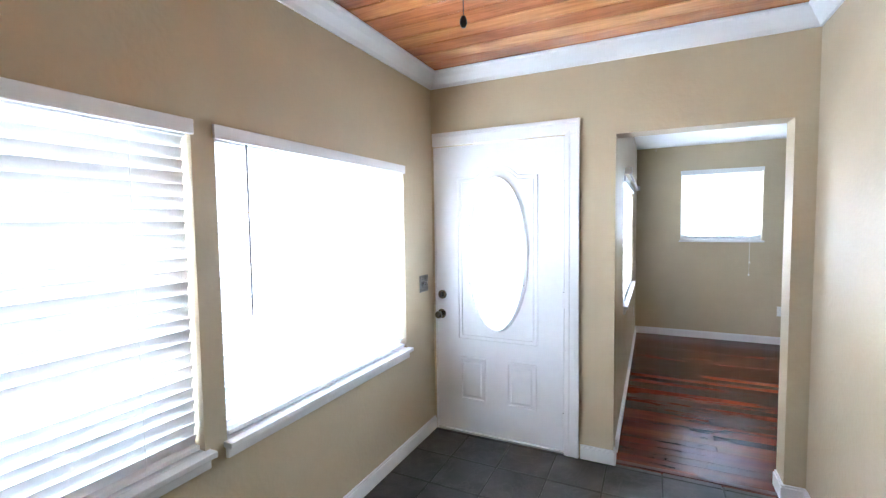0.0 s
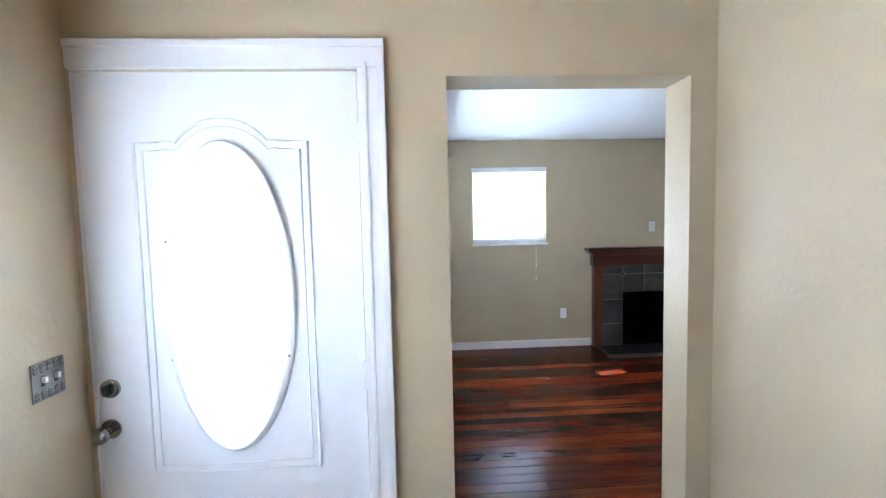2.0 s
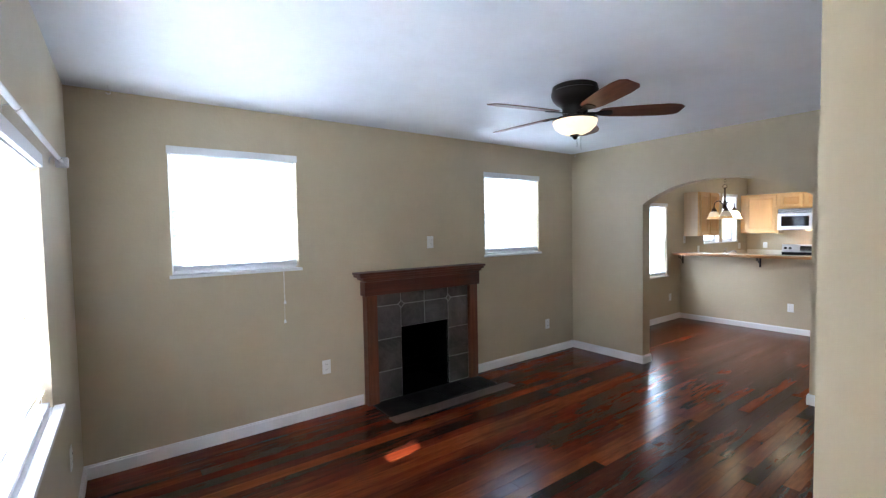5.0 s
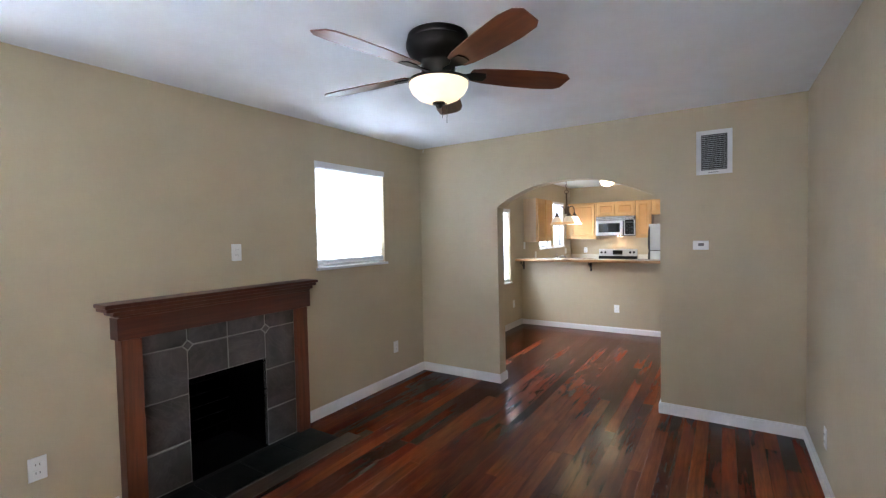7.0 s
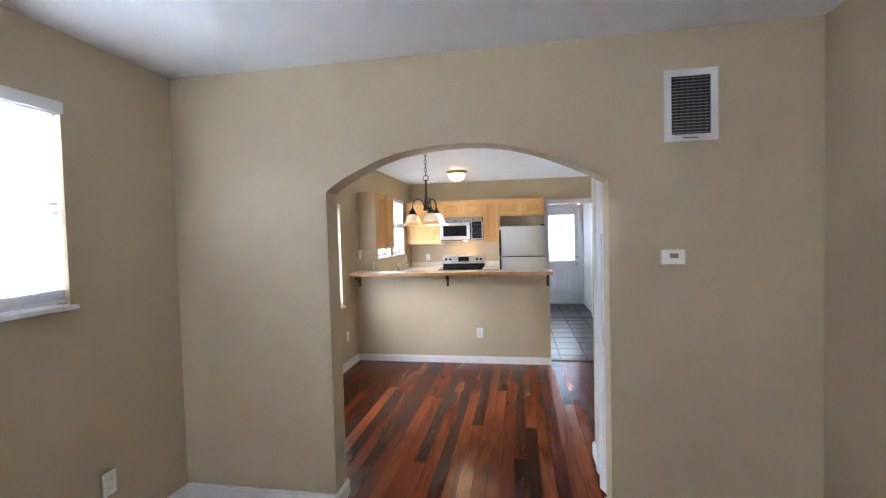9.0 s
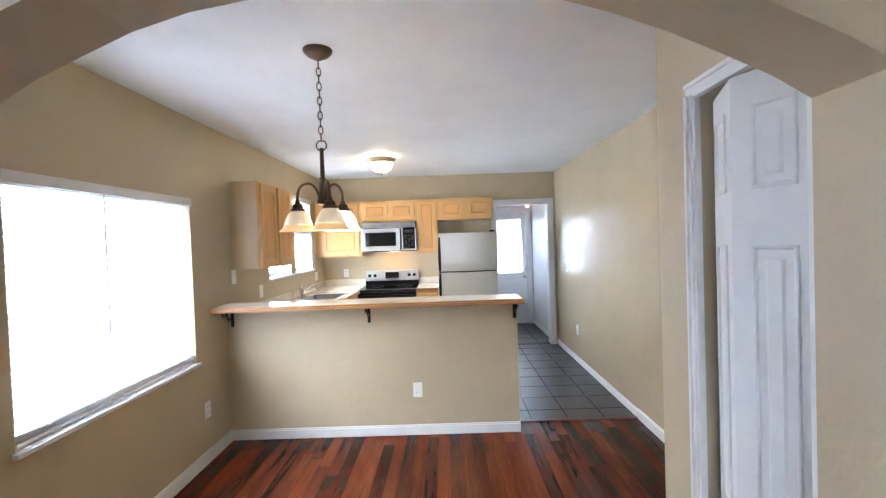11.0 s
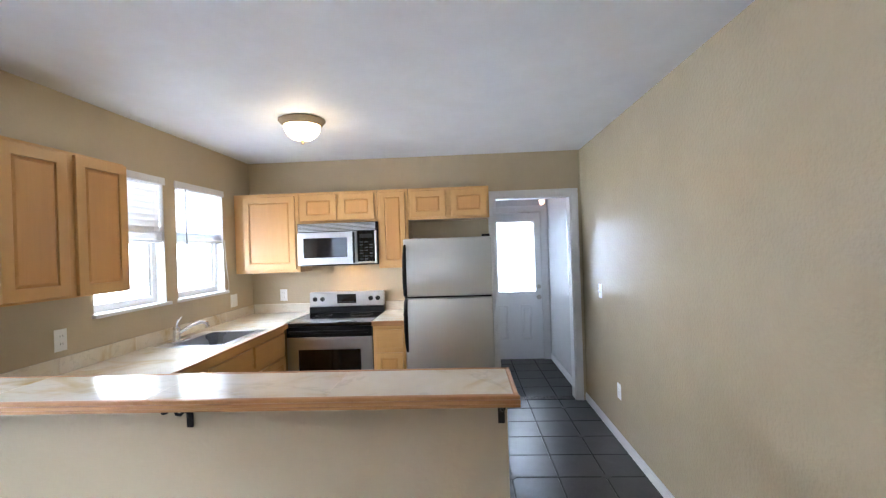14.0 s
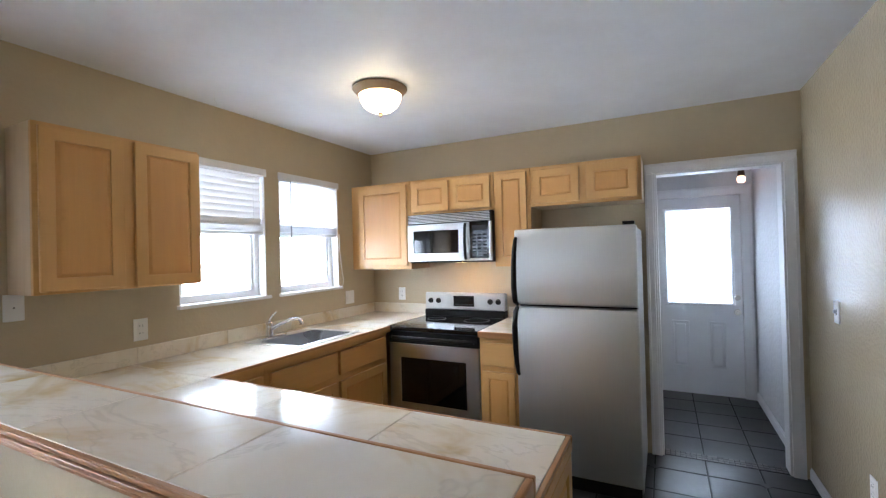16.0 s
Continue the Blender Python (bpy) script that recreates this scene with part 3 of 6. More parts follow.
skirting("baseboard_south", PORCH_E + 0.1, LIV_S2, ARCH_W - 0.016, LIV_S2, (0, 1))
skirting("baseboard_south", CLOSET_X, SOUTH, 7.262, SOUTH, (0, 1), 0.082)
skirting("baseboard_south", 7.2625, SOUTH, BACK, SOUTH, (0, 1), 0.072, 0.012)
skirting("baseboard_closet", CLOSET_X, SOUTH + 0.016, CLOSET_X, CLOSET_Y, (1, 0))
skirting("baseboard_closet", 4.866, CLOSET_Y, CLOSET_X + 0.016, CLOSET_Y, (0, 1))
skirting("baseboard_peninsula", 7.09, 3.83, 7.09, NORTH - 0.016, (-1, 0), 0.08)
skirting("baseboard_porch", PORCH_W, PORCH_S, PORCH_W, PORCH_N, (1, 0))
skirting("baseboard_porch", -0.765, PORCH_N, PORCH_OPEN[0] + 0.014, PORCH_N, (0, -1))
skirting("baseboard_porch", PORCH_OPEN[0], PORCH_N - 0.016, PORCH_OPEN[0], PORCH_N + 0.05, (1, 0))
skirting("baseboard_porch", PORCH_OPEN[1] - 0.014, PORCH_N, PORCH_E, PORCH_N, (0, -1))
skirting("baseboard_porch", PORCH_OPEN[1], PORCH_N - 0.016, PORCH_OPEN[1], LIV_S, (-1, 0))
skirting("baseboard_porch", PORCH_E, PORCH_S, PORCH_E, PORCH_N - 0.016, (-1, 0))
skirting("baseboard_hall", BACK + 0.13, HALL_S, HALL_END, HALL_S, (0, 1), 0.075)


def crown(name, pts_along, axis, face, side):
    """Crown moulding in the corner of a porch wall and the ceiling."""
    prof = [(0.0, 0.0), (0.012, 0.0), (0.020, 0.02), (0.050, 0.06), (0.062, 0.085), (0.075, 0.092), (0.075, 0.102), (0.0, 0.102)]
    s = Shape()
    a, b = pts_along
    ra, rb = [], []
    for d, h in prof:
        z = PORCH_CEIL - 0.102 + h
        off = face + side * d
        ra.append(s.bm.verts.new((a, off, z) if axis == "x" else (off, a, z)))
        rb.append(s.bm.verts.new((b, off, z) if axis == "x" else (off, b, z)))
    n = len(prof)
    for i in range(n):
        s.bm.faces.new((ra[i], ra[(i + 1) % n], rb[(i + 1) % n], rb[i]))
    s.bm.faces.new(ra)
    s.bm.faces.new(rb[::-1])
    return single(name, s, M_TRIM, "white painted crown moulding", "crown moulding", "structure")


crown("trim_crown_north", (PORCH_W, PORCH_E), "x", PORCH_N, -1)
crown("trim_crown_west", (PORCH_S, PORCH_N - 0.01), "y", PORCH_W, 1)
crown("trim_crown_east", (PORCH_S, PORCH_N - 0.01), "y", PORCH_E, -1)


def casing(name, along, lo, hi, top, face, side, w=0.07, t=0.018, left=True, right=True, z0=0.0):
    """Flat door casing round an opening, two legs and a head with a raised outer bead."""
    s = Shape()

    def bar(a0, a1, b0, b1, thick):
        f0, f1 = sorted((face - side * 0.002, face + side * thick))
        if along == "x":
            s.box(a0, a1, f0, f1, b0, b1)
        else:
            s.box(f0, f1, a0, a1, b0, b1)
    if left:
        bar(lo - w, lo, z0, top, t)
        bar(lo - w, lo - w * 0.72, z0, top + w * 0.28, t + 0.006)
    if right:
        bar(hi, hi + w, z0, top, t)
        bar(hi + w * 0.72, hi + w, z0, top + w * 0.28, t + 0.006)
        bar(hi + w * 0.20, hi + w * 0.36, z0, top + w * 0.20, t + 0.004)
    bar(lo - (w if left else 0), hi + (w if right else 0), top + 0.0005, top + w, t - 0.001)
    bar(lo - (w if left else 0), hi + (w if right else 0), top + w * 0.72, top + w + 0.001, t + 0.005)
    return single(name, s, M_TRIM, "white painted wooden door casing", "door casing", "structure", bevel=0.003)


casing("trim_front_door", "x", FRONT_DOOR[0], FRONT_DOOR[1], FRONT_DOOR[3], PORCH_N, -1, 0.09, left=False)
casing("trim_kitchen_doorway", "y", BACK_OPEN[0], BACK_OPEN[1], BACK_OPEN[3], BACK, -1, 0.066)
casing("trim_closet", "x", CLOSET_OPEN[0], CLOSET_OPEN[1], CLOSET_OPEN[3], CLOSET_Y, 1, 0.042)
casing("trim_back_door", "y", BACK_DOOR[0], BACK_DOOR[1], BACK_DOOR[3], HALL_END, -1, 0.085, right=False)
# white lining of the kitchen doorway and the closet
s = Shape()
s.box(BACK - 0.001, BACK + 0.134, BACK_OPEN[0] - 0.003, BACK_OPEN[0] + 0.012, 0, 2.0)
s.box(BACK - 0.001, BACK + 0.134, BACK_OPEN[1] - 0.012, BACK_OPEN[1] + 0.003, 0, 2.0)
s.box(BACK - 0.001, BACK + 0.134, BACK_OPEN[0] + 0.012, BACK_OPEN[1] - 0.012, 1.988, 2.003)
single("trim_kitchen_lining", s, M_TRIM, "white painted doorway lining", "door lining", "structure", bevel=0.002)

# ---------------------------------------------------------------- daylight outside the windows
def backdrop(name, m, w, h, mat=M_DAY):
    s = Shape()
    v = [s.bm.verts.new(p) for p in ((-w, -h, 0), (w, -h, 0), (w, h, 0), (-w, h, 0))]
    s.bm.faces.new(v)
    ob = single(name, s, mat, "plain bright hazy daylight outside the windows", "backdrop", "structure")
    ob.matrix_basis = m
    return ob


backdrop("backdrop_north", pose(4.5, 7.6, 1.9, 90, 0, 0), 7.5, 1.25)
backdrop("backdrop_west", pose(-4.2, 2.5, 0.85, 90, 0, 90), 6.0, 1.45)
backdrop("backdrop_front_door", pose(-1.32, 3.1, 1.3, 90, 0, 0), 0.4, 0.8, M_DAY_SHADE)
backdrop("backdrop_back_door", pose(12.2, 3.3, 1.4, 90, 0, -90), 0.6, 0.8, M_DAY_BACK)
backdrop("backdrop_hall", pose(10.27, 2.3, 1.4, 90, 0, 180), 0.5, 0.8, M_DAY_SHADE)


# ---------------------------------------------------------------- windows and blinds
def window(name, axis, hole, face, depth_dir, sill_out=0.03, label="white vinyl single-hung window, daylight behind", apron=False, grid=False, rail_z=None):
    """A hung window in a hole of a wall. axis: the way the wall runs; depth_dir: outward along the other axis."""
    a0, a1, z0, z1 = hole
    g = 0.10 * depth_dir

    def put(s, u0, u1, d0, d1, w0, w1):
        f0, f1 = sorted((face + d0 * depth_dir, face + d1 * depth_dir))
        if axis == "x":
            s.box(u0, u1, f0, f1, w0, w1)
        else:
            s.box(f0, f1, u0, u1, w0, w1)
        return s
    at = ((a0 + a1) / 2, face, z0) if axis == "x" else (face, (a0 + a1) / 2, z0)
    w = thing(name, at, label, "window", "", "structure")
    f = Shape()
    for u0, u1, w0, w1 in ((a0, a0 + 0.045, z0, z1), (a1 - 0.045, a1, z0, z1), (a0 + 0.045, a1 - 0.045, z1 - 0.045, z1), (a0 + 0.045, a1 - 0.045, z0, z0 + 0.05)):
        put(f, u0, u1, 0.07, 0.14, w0, w1)
    part("window_frame", f, M_TRIM, w, bevel=0.004)
    mid = rail_z or (z0 + z1) / 2
    part("meeting_rail", put(Shape(), a0 + 0.045, a1 - 0.045, 0.075, 0.125, mid - 0.02, mid + 0.02), M_TRIM, w, bevel=0.004)
    sash = Shape()
    for u in (a0 + 0.045, a1 - 0.07):
        put(sash, u, u + 0.025, 0.08, 0.11, z0 + 0.05, mid - 0.02)
    part("sash", sash, M_TRIM, w, bevel=0.003)
    if grid:
        liner = put(Shape(), a0 + 0.0005, a0 + 0.008, 0.003, 0.0695, z0 + 0.002, z1 - 0.001)
        put(liner, a1 - 0.008, a1 - 0.0005, 0.003, 0.0695, z0 + 0.002, z1 - 0.001)
        put(liner, a0 + 0.0085, a1 - 0.0085, 0.003, 0.0695, z1 - 0.008, z1 - 0.001)
        part("jamb_liner", liner, M_TRIM, w)
        part("glazing_bar", put(Shape(), a0 + 0.07, a1 - 0.07, 0.095, 0.105, (z0 + mid) / 2 - 0.004, (z0 + mid) / 2 + 0.004), M_TRIM, w)
    for w0, w1 in ((z0 + 0.05, mid - 0.02), (mid + 0.02, z1 - 0.045)):
        p = part("pane", put(Shape(), a0 + 0.045, a1 - 0.045, 0.098, 0.102, w0, w1), M_GLASS, w)
        p.visible_shadow = False
    # plaster reveal is the wall itself; the sill stands proud of it
    sl = put(Shape(), a0 - 0.018, a1 + 0.018, -sill_out, -0.002, z0 - 0.018, z0 + 0.004)
    put(sl, a0 + 0.001, a1 - 0.001, -0.002, 0.07, z0 - 0.002, z0 + 0.004)
    part("window_sill", sl, M_TRIM, w, bevel=0.004)
    if apron:
        part("apron", put(Shape(), a0 - 0.01, a1 + 0.01, -0.018, -0.001, z0 - 0.062, z0 - 0.018), M_TRIM, w, bevel=0.003)
    return w


def slat_mesh(length, width, curve=0.004, mat=M_BLIND):
    """A shallow curved slat along x."""
    s = Shape()
    n = 6
    rows = []
    for i in range(n + 1):
        v = -width / 2 + width * i / n
        z = curve * (1 - (2 * v / width) ** 2)
        rows.append([s.bm.verts.new((-length / 2, v, z)), s.bm.verts.new((length / 2, v, z))])
    low = [[s.bm.verts.new((p.co.x, p.co.y, p.co.z - 0.0024)) for p in r] for r in rows]
    for i in range(n):
        s.bm.faces.new((rows[i][0], rows[i][1], rows[i + 1][1], rows[i + 1][0]))
        s.bm.faces.new((low[i][0], low[i + 1][0], low[i + 1][1], low[i][1]))
    for k in (0, 1):
        for i in range(n):
            s.bm.faces.new((rows[i][k], rows[i + 1][k], low[i + 1][k], low[i][k]))
    s.bm.faces.new((rows[0][0], low[0][0], low[0][1], rows[0][1]))
    s.bm.faces.new((rows[n][0], rows[n][1], low[n][1], low[n][0]))
    return s.mesh("slat", mat, smooth=True)


def blind(axis, hole, face, depth_dir, label, tilt=62, pitch=0.042, width=0.05, bottom=None, gap=0.01, proud=0.012, cord=None, stack=0.0, valance=0.05, ragged=0, short=None, wand=None, mat=M_BLIND):
    """A slatted blind hung in a window's reveal. bottom: where it ends; stack: height of slats bunched at its foot."""
    a0, a1, z0, z1 = hole
    a0, a1 = a0 + gap, a1 - gap
    centre = (a0 + a1) / 2
    depth = 0.032
    foot = z0 + 0.012 if bottom is None else bottom
    base = (centre, face, foot) if axis == "x" else (face, centre, foot)
    b = thing("window_blind", base, label, "window blind")

    def put(s, u0, u1, d0, d1, w0, w1):
        f0, f1 = sorted((face + d0 * depth_dir, face + d1 * depth_dir))
        s.box(u0, u1, f0, f1, w0, w1) if axis == "x" else s.box(f0, f1, u0, u1, w0, w1)
        return s
    part("valance", put(Shape(), a0 - gap - 0.006, a1 + gap + 0.006, -proud, 0.004, z1 - valance + 0.012, z1 + 0.014), M_TRIM, b, bevel=0.003)
    part("headrail", put(Shape(), a0 + 0.004, a1 - 0.004, 0.006, 0.056, z1 - 0.045, z1 - 0.006), M_TRIM, b, bevel=0.002)
    me = slat_mesh(a1 - a0 - 0.006, width, mat=mat)
    spin = 0 if axis == "x" else 90
    rng = random.Random(int(a0 * 100) + 7)
    out = face + depth * depth_dir
    sign = 1 if (axis == "x") == (depth_dir > 0) else -1

    def slat_at(z, turn, shift=0.0):
        c = (centre + shift, out, z) if axis == "x" else (out, centre + shift, z)
        return pose(*c, 0, 0, spin) @ pose(0, 0, 0, -turn * sign, 0, 0)
    z = z1 - 0.065
    low = foot + 0.02 + stack
    i = 0
    while z > low:
        turn = tilt + rng.uniform(-2.5, 2.5) + ragged * rng.uniform(-1, 1)
        use = me
        if short and short[0] < z < short[1]:
            cut = slat_mesh(a1 - a0 - 0.006 - short[2], width)
            piece("slat", cut, b, slat_at(z, turn, -short[2] / 2))
        else:
            piece("slat", use, b, slat_at(z, turn, rng.uniform(-0.0015, 0.0015)))
        z -= pitch
        i += 1
    z = low
    while stack and z > foot + 0.022:
        piece("slat", me, b, slat_at(z, rng.uniform(-2, 2)))
        z -= 0.0062
    part("bottom_rail", put(Shape(), a0 + 0.003, a1 - 0.003, depth - 0.025, depth + 0.025, foot, foot + 0.018), M_TRIM, b, bevel=0.003)
    for k in (0.14, 0.86):
        u = a0 + (a1 - a0) * k
        part("ladder_cord", put(Shape(), u - 0.001, u + 0.001, depth - 0.028, depth - 0.0265, foot, z1 - 0.04), M_PLASTIC, b)
    if wand:
        u, zb = wand
        part("tilt_wand", put(Shape(), u - 0.004, u + 0.004, -proud - 0.008, -proud, zb, z1 - 0.04), M_WAND, b, "clear grey tilt wand", bevel=0.002)
    if cord:
        u, zc = cord
        s = Shape()
        for du, drop in ((0.0, 0.0), (0.004, 0.15)):
            p = [(u + du, face - (proud + 0.006) * depth_dir, z1 - 0.04), (u + du, face - (proud + 0.006) * depth_dir, zc + drop)]
            if axis == "y":
                p = [(y_, x_, z_) for x_, y_, z_ in p]
            s.tube(p, 0.0012, 6)
        pull = part("pull_cord", s, M_PLASTIC, b)
        for du, drop in ((0.0, 0.0), (0.004, 0.15)):
            q = (u + du, face - (proud + 0.006) * depth_dir) if axis == "x" else (face - (proud + 0.006) * depth_dir, u + du)
            part("tassel", Shape().lathe([(0, 0.030), (0.004, 0.027), (0.010, 0.006), (0.009, 0), (0, 0)], 12, Matrix.Translation((*q, zc + drop - 0.02))), M_PLASTIC, pull, smooth=True)
    return b


window("window_1", "x", WIN_L1, NORTH, 1)
window("window_2", "x", WIN_L2, NORTH, 1)
window("window_3", "x", WIN_D, NORTH, 1)
window("window_4", "x", WIN_K1, NORTH, 1, grid=True)
window("window_5", "x", WIN_K2, NORTH, 1, grid=True)
window("window_6", "y", WIN_LW, LIV_W, -1, sill_out=0.038, apron=True)
window("window_7", "y", WIN_P1, PORCH_W, -1, sill_out=0.045, apron=True)
window("window_8", "y", WIN_P2, PORCH_W, -1, sill_out=0.045, apron=True)
blind("x", WIN_L1, NORTH, 1, "white vinyl blind, closed, in the window", cord=(0.686, 0.84), bottom=1.262, stack=0.022)
blind("x", WIN_L2, NORTH, 1, "white vinyl blind, closed, over a bunched foot", bottom=1.258, stack=0.03)
blind("x", WIN_D, NORTH, 1, "white vinyl blind, tilted half open, in the dining window", tilt=-54, stack=0.03, wand=(5.88, 1.11))
blind("x", WIN_K1, NORTH, 1, "white vinyl blind, half raised, slats bunched", tilt=76, bottom=1.635, stack=0.055, mat=M_BLIND_DENSE)
blind("x", WIN_K2, NORTH, 1, "white vinyl blind, half raised and closed", tilt=64, bottom=1.635, stack=0.055, wand=(8.80, 1.55))
blind("y", WIN_LW, LIV_W, -1, "white vinyl blind, closed, in the wide window", short=(0.95, 1.12, 0.16), wand=(3.75, 1.05))
blind("y", WIN_P1, PORCH_W, -1, "white vinyl blind with uneven slats", tilt=74, ragged=5, mat=M_BLIND_DENSE)
blind("y", WIN_P2, PORCH_W, -1, "white vinyl blind, closed, glowing with daylight", wand=(0.95, 1.15))

lc = thing("blind_cord_loop", (9.345, NORTH, 1.4), "white cord loop hanging beside the kitchen window", "cord")
pts = [(9.352, NORTH - 0.004, 1.66), (9.356, NORTH - 0.006, 1.50), (9.372, NORTH - 0.008, 1.36), (9.392, NORTH - 0.008, 1.27), (9.388, NORTH - 0.008, 1.225), (9.362, NORTH - 0.008, 1.205), (9.335, NORTH - 0.008, 1.215)]
part("cord", Shape().tube(pts, 0.0032, 6), M_PLASTIC, lc, smooth=True)
strip = thing("trim_tile_strip", (9.90, 3.28, 0), "narrow dark mosaic strip across the doorway", "threshold", "", "structure")
part("bed", Shape().box(9.865, 9.965, BACK_OPEN[0] + 0.013, BACK_OPEN[1] - 0.013, -0.004, 0.0015), M_GROUT_DARK, strip)
chip = Shape().box(0, 0.0285, 0, 0.0285, 0.0, 0.004).mesh("mosaic_tile", M_FIRETILE, bevel=0.001, segments=1)
for i in range(3):
    for j in range(22):
        piece("mosaic_tile", chip, strip, pose(9.868 + i * 0.0325, BACK_OPEN[0] + 0.016 + j * 0.0322, 0.0))


# ---------------------------------------------------------------- front door
def oval(cx, cz, rx, rz, n=48):
    return [(cx + rx * math.cos(2 * math.pi * i / n), cz + rz * math.sin(2 * math.pi * i / n)) for i in range(n)]


DX0, DX1, DZ1 = FRONT_DOOR[0] + 0.012, FRONT_DOOR[1] - 0.006, FRONT_DOOR[3] - 0.006
ODX, ODZ, ORX, ORZ = -1.320, 1.287, 0.194, 0.508
door = thing("door_1", (-1.32, PORCH_N, 0), "white steel front door with an oval glass light, shut", "door", "", "structure")
s = Shape().plate(rect(DX0, DX1, 0.018, DZ1), [oval(ODX, ODZ, ORX, ORZ)], 0.044, Matrix.Translation((0, PORCH_N + 0.05, 0)) @ AXIS_X)
leaf = part("leaf", s, M_DOOR, door)
ring = [(x, PORCH_N + 0.004, z) for x, z in oval(ODX, ODZ, ORX + 0.012, ORZ + 0.012, 64)]
part("oval_frame", Shape().tube(ring, 0.018, 10, closed=True, flat=0.6), M_DOOR, leaf, smooth=True)
s = Shape().plate(oval(ODX, ODZ, ORX, ORZ), [], 0.01, Matrix.Translation((0, PORCH_N + 0.035, 0)) @ AXIS_X)
part("oval_glass", s, M_FROST, leaf, "frosted oval glass").visible_shadow = False


def moulding_loop(pts, y, r=0.0045):
    return Shape().tube([(x, y, z) for x, z in pts], r, 8, closed=True)


# raised border that steps round the oval, and two lower fields
def stepped_border(inset):
    """Outline of the upper field: square shoulders, a short cove, then a low arch over the oval."""
    xa, xb, za, zs = -1.602 + inset, -1.040 - inset, 0.688 + inset, 1.812 - inset
    c, half, rise = -1.321, 0.150, 0.074
    arch = []
    for k in range(21):
        u = -1 + k / 10
        arch.append((c - u * half, zs + rise * (1 - abs(u) ** 2.4)))
    cove_r = [(c + half + 0.045, zs), (c + half + 0.020, zs - 0.003 + 0.006)]
    cove_l = [(c - half - 0.020, zs + 0.003), (c - half - 0.045, zs)]
    return [(xa, za), (xb, za), (xb, zs), *cove_r, *arch, *cove_l, (xa, zs)]


part("border_moulding", moulding_loop(stepped_border(0.0), PORCH_N + 0.006, 0.006), M_DOOR, leaf, smooth=True)
part("border_moulding", moulding_loop(stepped_border(0.026), PORCH_N + 0.006, 0.0045), M_DOOR, leaf, smooth=True)
for k in range(8):
    a = 2 * math.pi * (k + 0.5) / 8
    at = Matrix.Translation((ODX + (ORX + 0.014) * math.cos(a), PORCH_N - 0.0055, ODZ + (ORZ + 0.014) * math.sin(a))) @ pose(0, 0, 0, 90)
    part("screw", Shape().lathe([(0, 0), (0.0045, 0), (0.0035, 0.0025), (0, 0.003)], 10, at), M_GREYSTEEL, leaf)
for a, b in ((-1.597, -1.402), (-1.255, -1.046)):
    part("lower_panel", Shape().panel(a, b, 0.245, 0.558, PORCH_N - 0.001, PORCH_N + 0.03, 0.022), M_DOOR, leaf, bevel=0.003)
knob_m = Matrix.Translation((-1.735, PORCH_N + 0.006, 0.855)) @ pose(0, 0, 0, 90)
part("knob", Shape().lathe([(0, 0), (0.033, 0), (0.033, 0.006), (0.014, 0.010), (0.011, 0.03), (0.022, 0.038), (0.028, 0.052), (0.024, 0.066), (0.012, 0.071), (0, 0.071)], 24, knob_m), M_KNOB, leaf, "satin nickel knob", smooth=True)
bolt_m = Matrix.Translation((-1.728, PORCH_N + 0.006, 0.995)) @ pose(0, 0, 0, 90)
bolt = part("deadbolt", Shape().lathe([(0, 0), (0.032, 0), (0.031, 0.010), (0.026, 0.014), (0, 0.014)], 24, bolt_m), M_KNOB, leaf, "satin nickel deadbolt", smooth=True)
part("thumb_turn", Shape().box(-1.734, -1.722, PORCH_N - 0.03, PORCH_N - 0.008, 0.978, 1.012), M_SLOT, bolt, bevel=0.003)
for z in (0.22, 1.007, 1.818):
    hinge = part("hinge", Shape().box(-0.880, -0.862, PORCH_N - 0.004, PORCH_N + 0.004, z - 0.05, z + 0.05), M_TRIM, door, "painted hinge leaf", bevel=0.001)
    part("knuckle", Shape().lathe([(0, -0.052), (0.0065, -0.05), (0.0065, 0.05), (0, 0.052)], 12, Matrix.Translation((-0.868, PORCH_N - 0.006, z))), M_TRIM, hinge, smooth=True)
part("jamb", Shape().box(DX0 - 0.011, DX0 - 0.004, PORCH_N + 0.001, PORCH_N + 0.12, 0.0, DZ1).box(DX0 - 0.011, DX1 + 0.005, PORCH_N + 0.06, PORCH_N + 0.12, DZ1 + 0.001, DZ1 + 0.0055), M_TRIM, door)
part("threshold", Shape().box(DX0, DX1, PORCH_N + 0.002, PORCH_N + 0.13, -0.004, 0.012), M_NICKEL, door, bevel=0.003)

# ---------------------------------------------------------------- back door
bd = thing("door_2", (HALL_END, 3.32, 0), "white back door with a large half light, shut", "door", "", "structure")
y0, y1, zt = BACK_DOOR[0] + 0.004, BACK_DOOR[1] - 0.004, BACK_DOOR[3] - 0.004
LY0, LY1, LZ0, LZ1 = 3.038, 3.583, 0.915, 1.835
s = Shape().plate(rect(y0, y1, 0.002, zt), [rect(LY0, LY1, LZ0, LZ1)], 0.044, Matrix.Translation((HALL_END + 0.004, 0, 0)) @ AXIS_Y)
bleaf = part("leaf", s, M_DOOR, bd)
s = Shape()
for a, b, c, d in ((LY0 - 0.03, LY0, LZ0 - 0.03, LZ1 + 0.03), (LY1, LY1 + 0.03, LZ0 - 0.03, LZ1 + 0.03), (LY0, LY1, LZ0 - 0.03, LZ0), (LY0, LY1, LZ1, LZ1 + 0.03)):
    s.box(HALL_END - 0.008, HALL_END + 0.006, a, b, c, d)
part("light_frame", s, M_DOOR, bleaf, bevel=0.003)
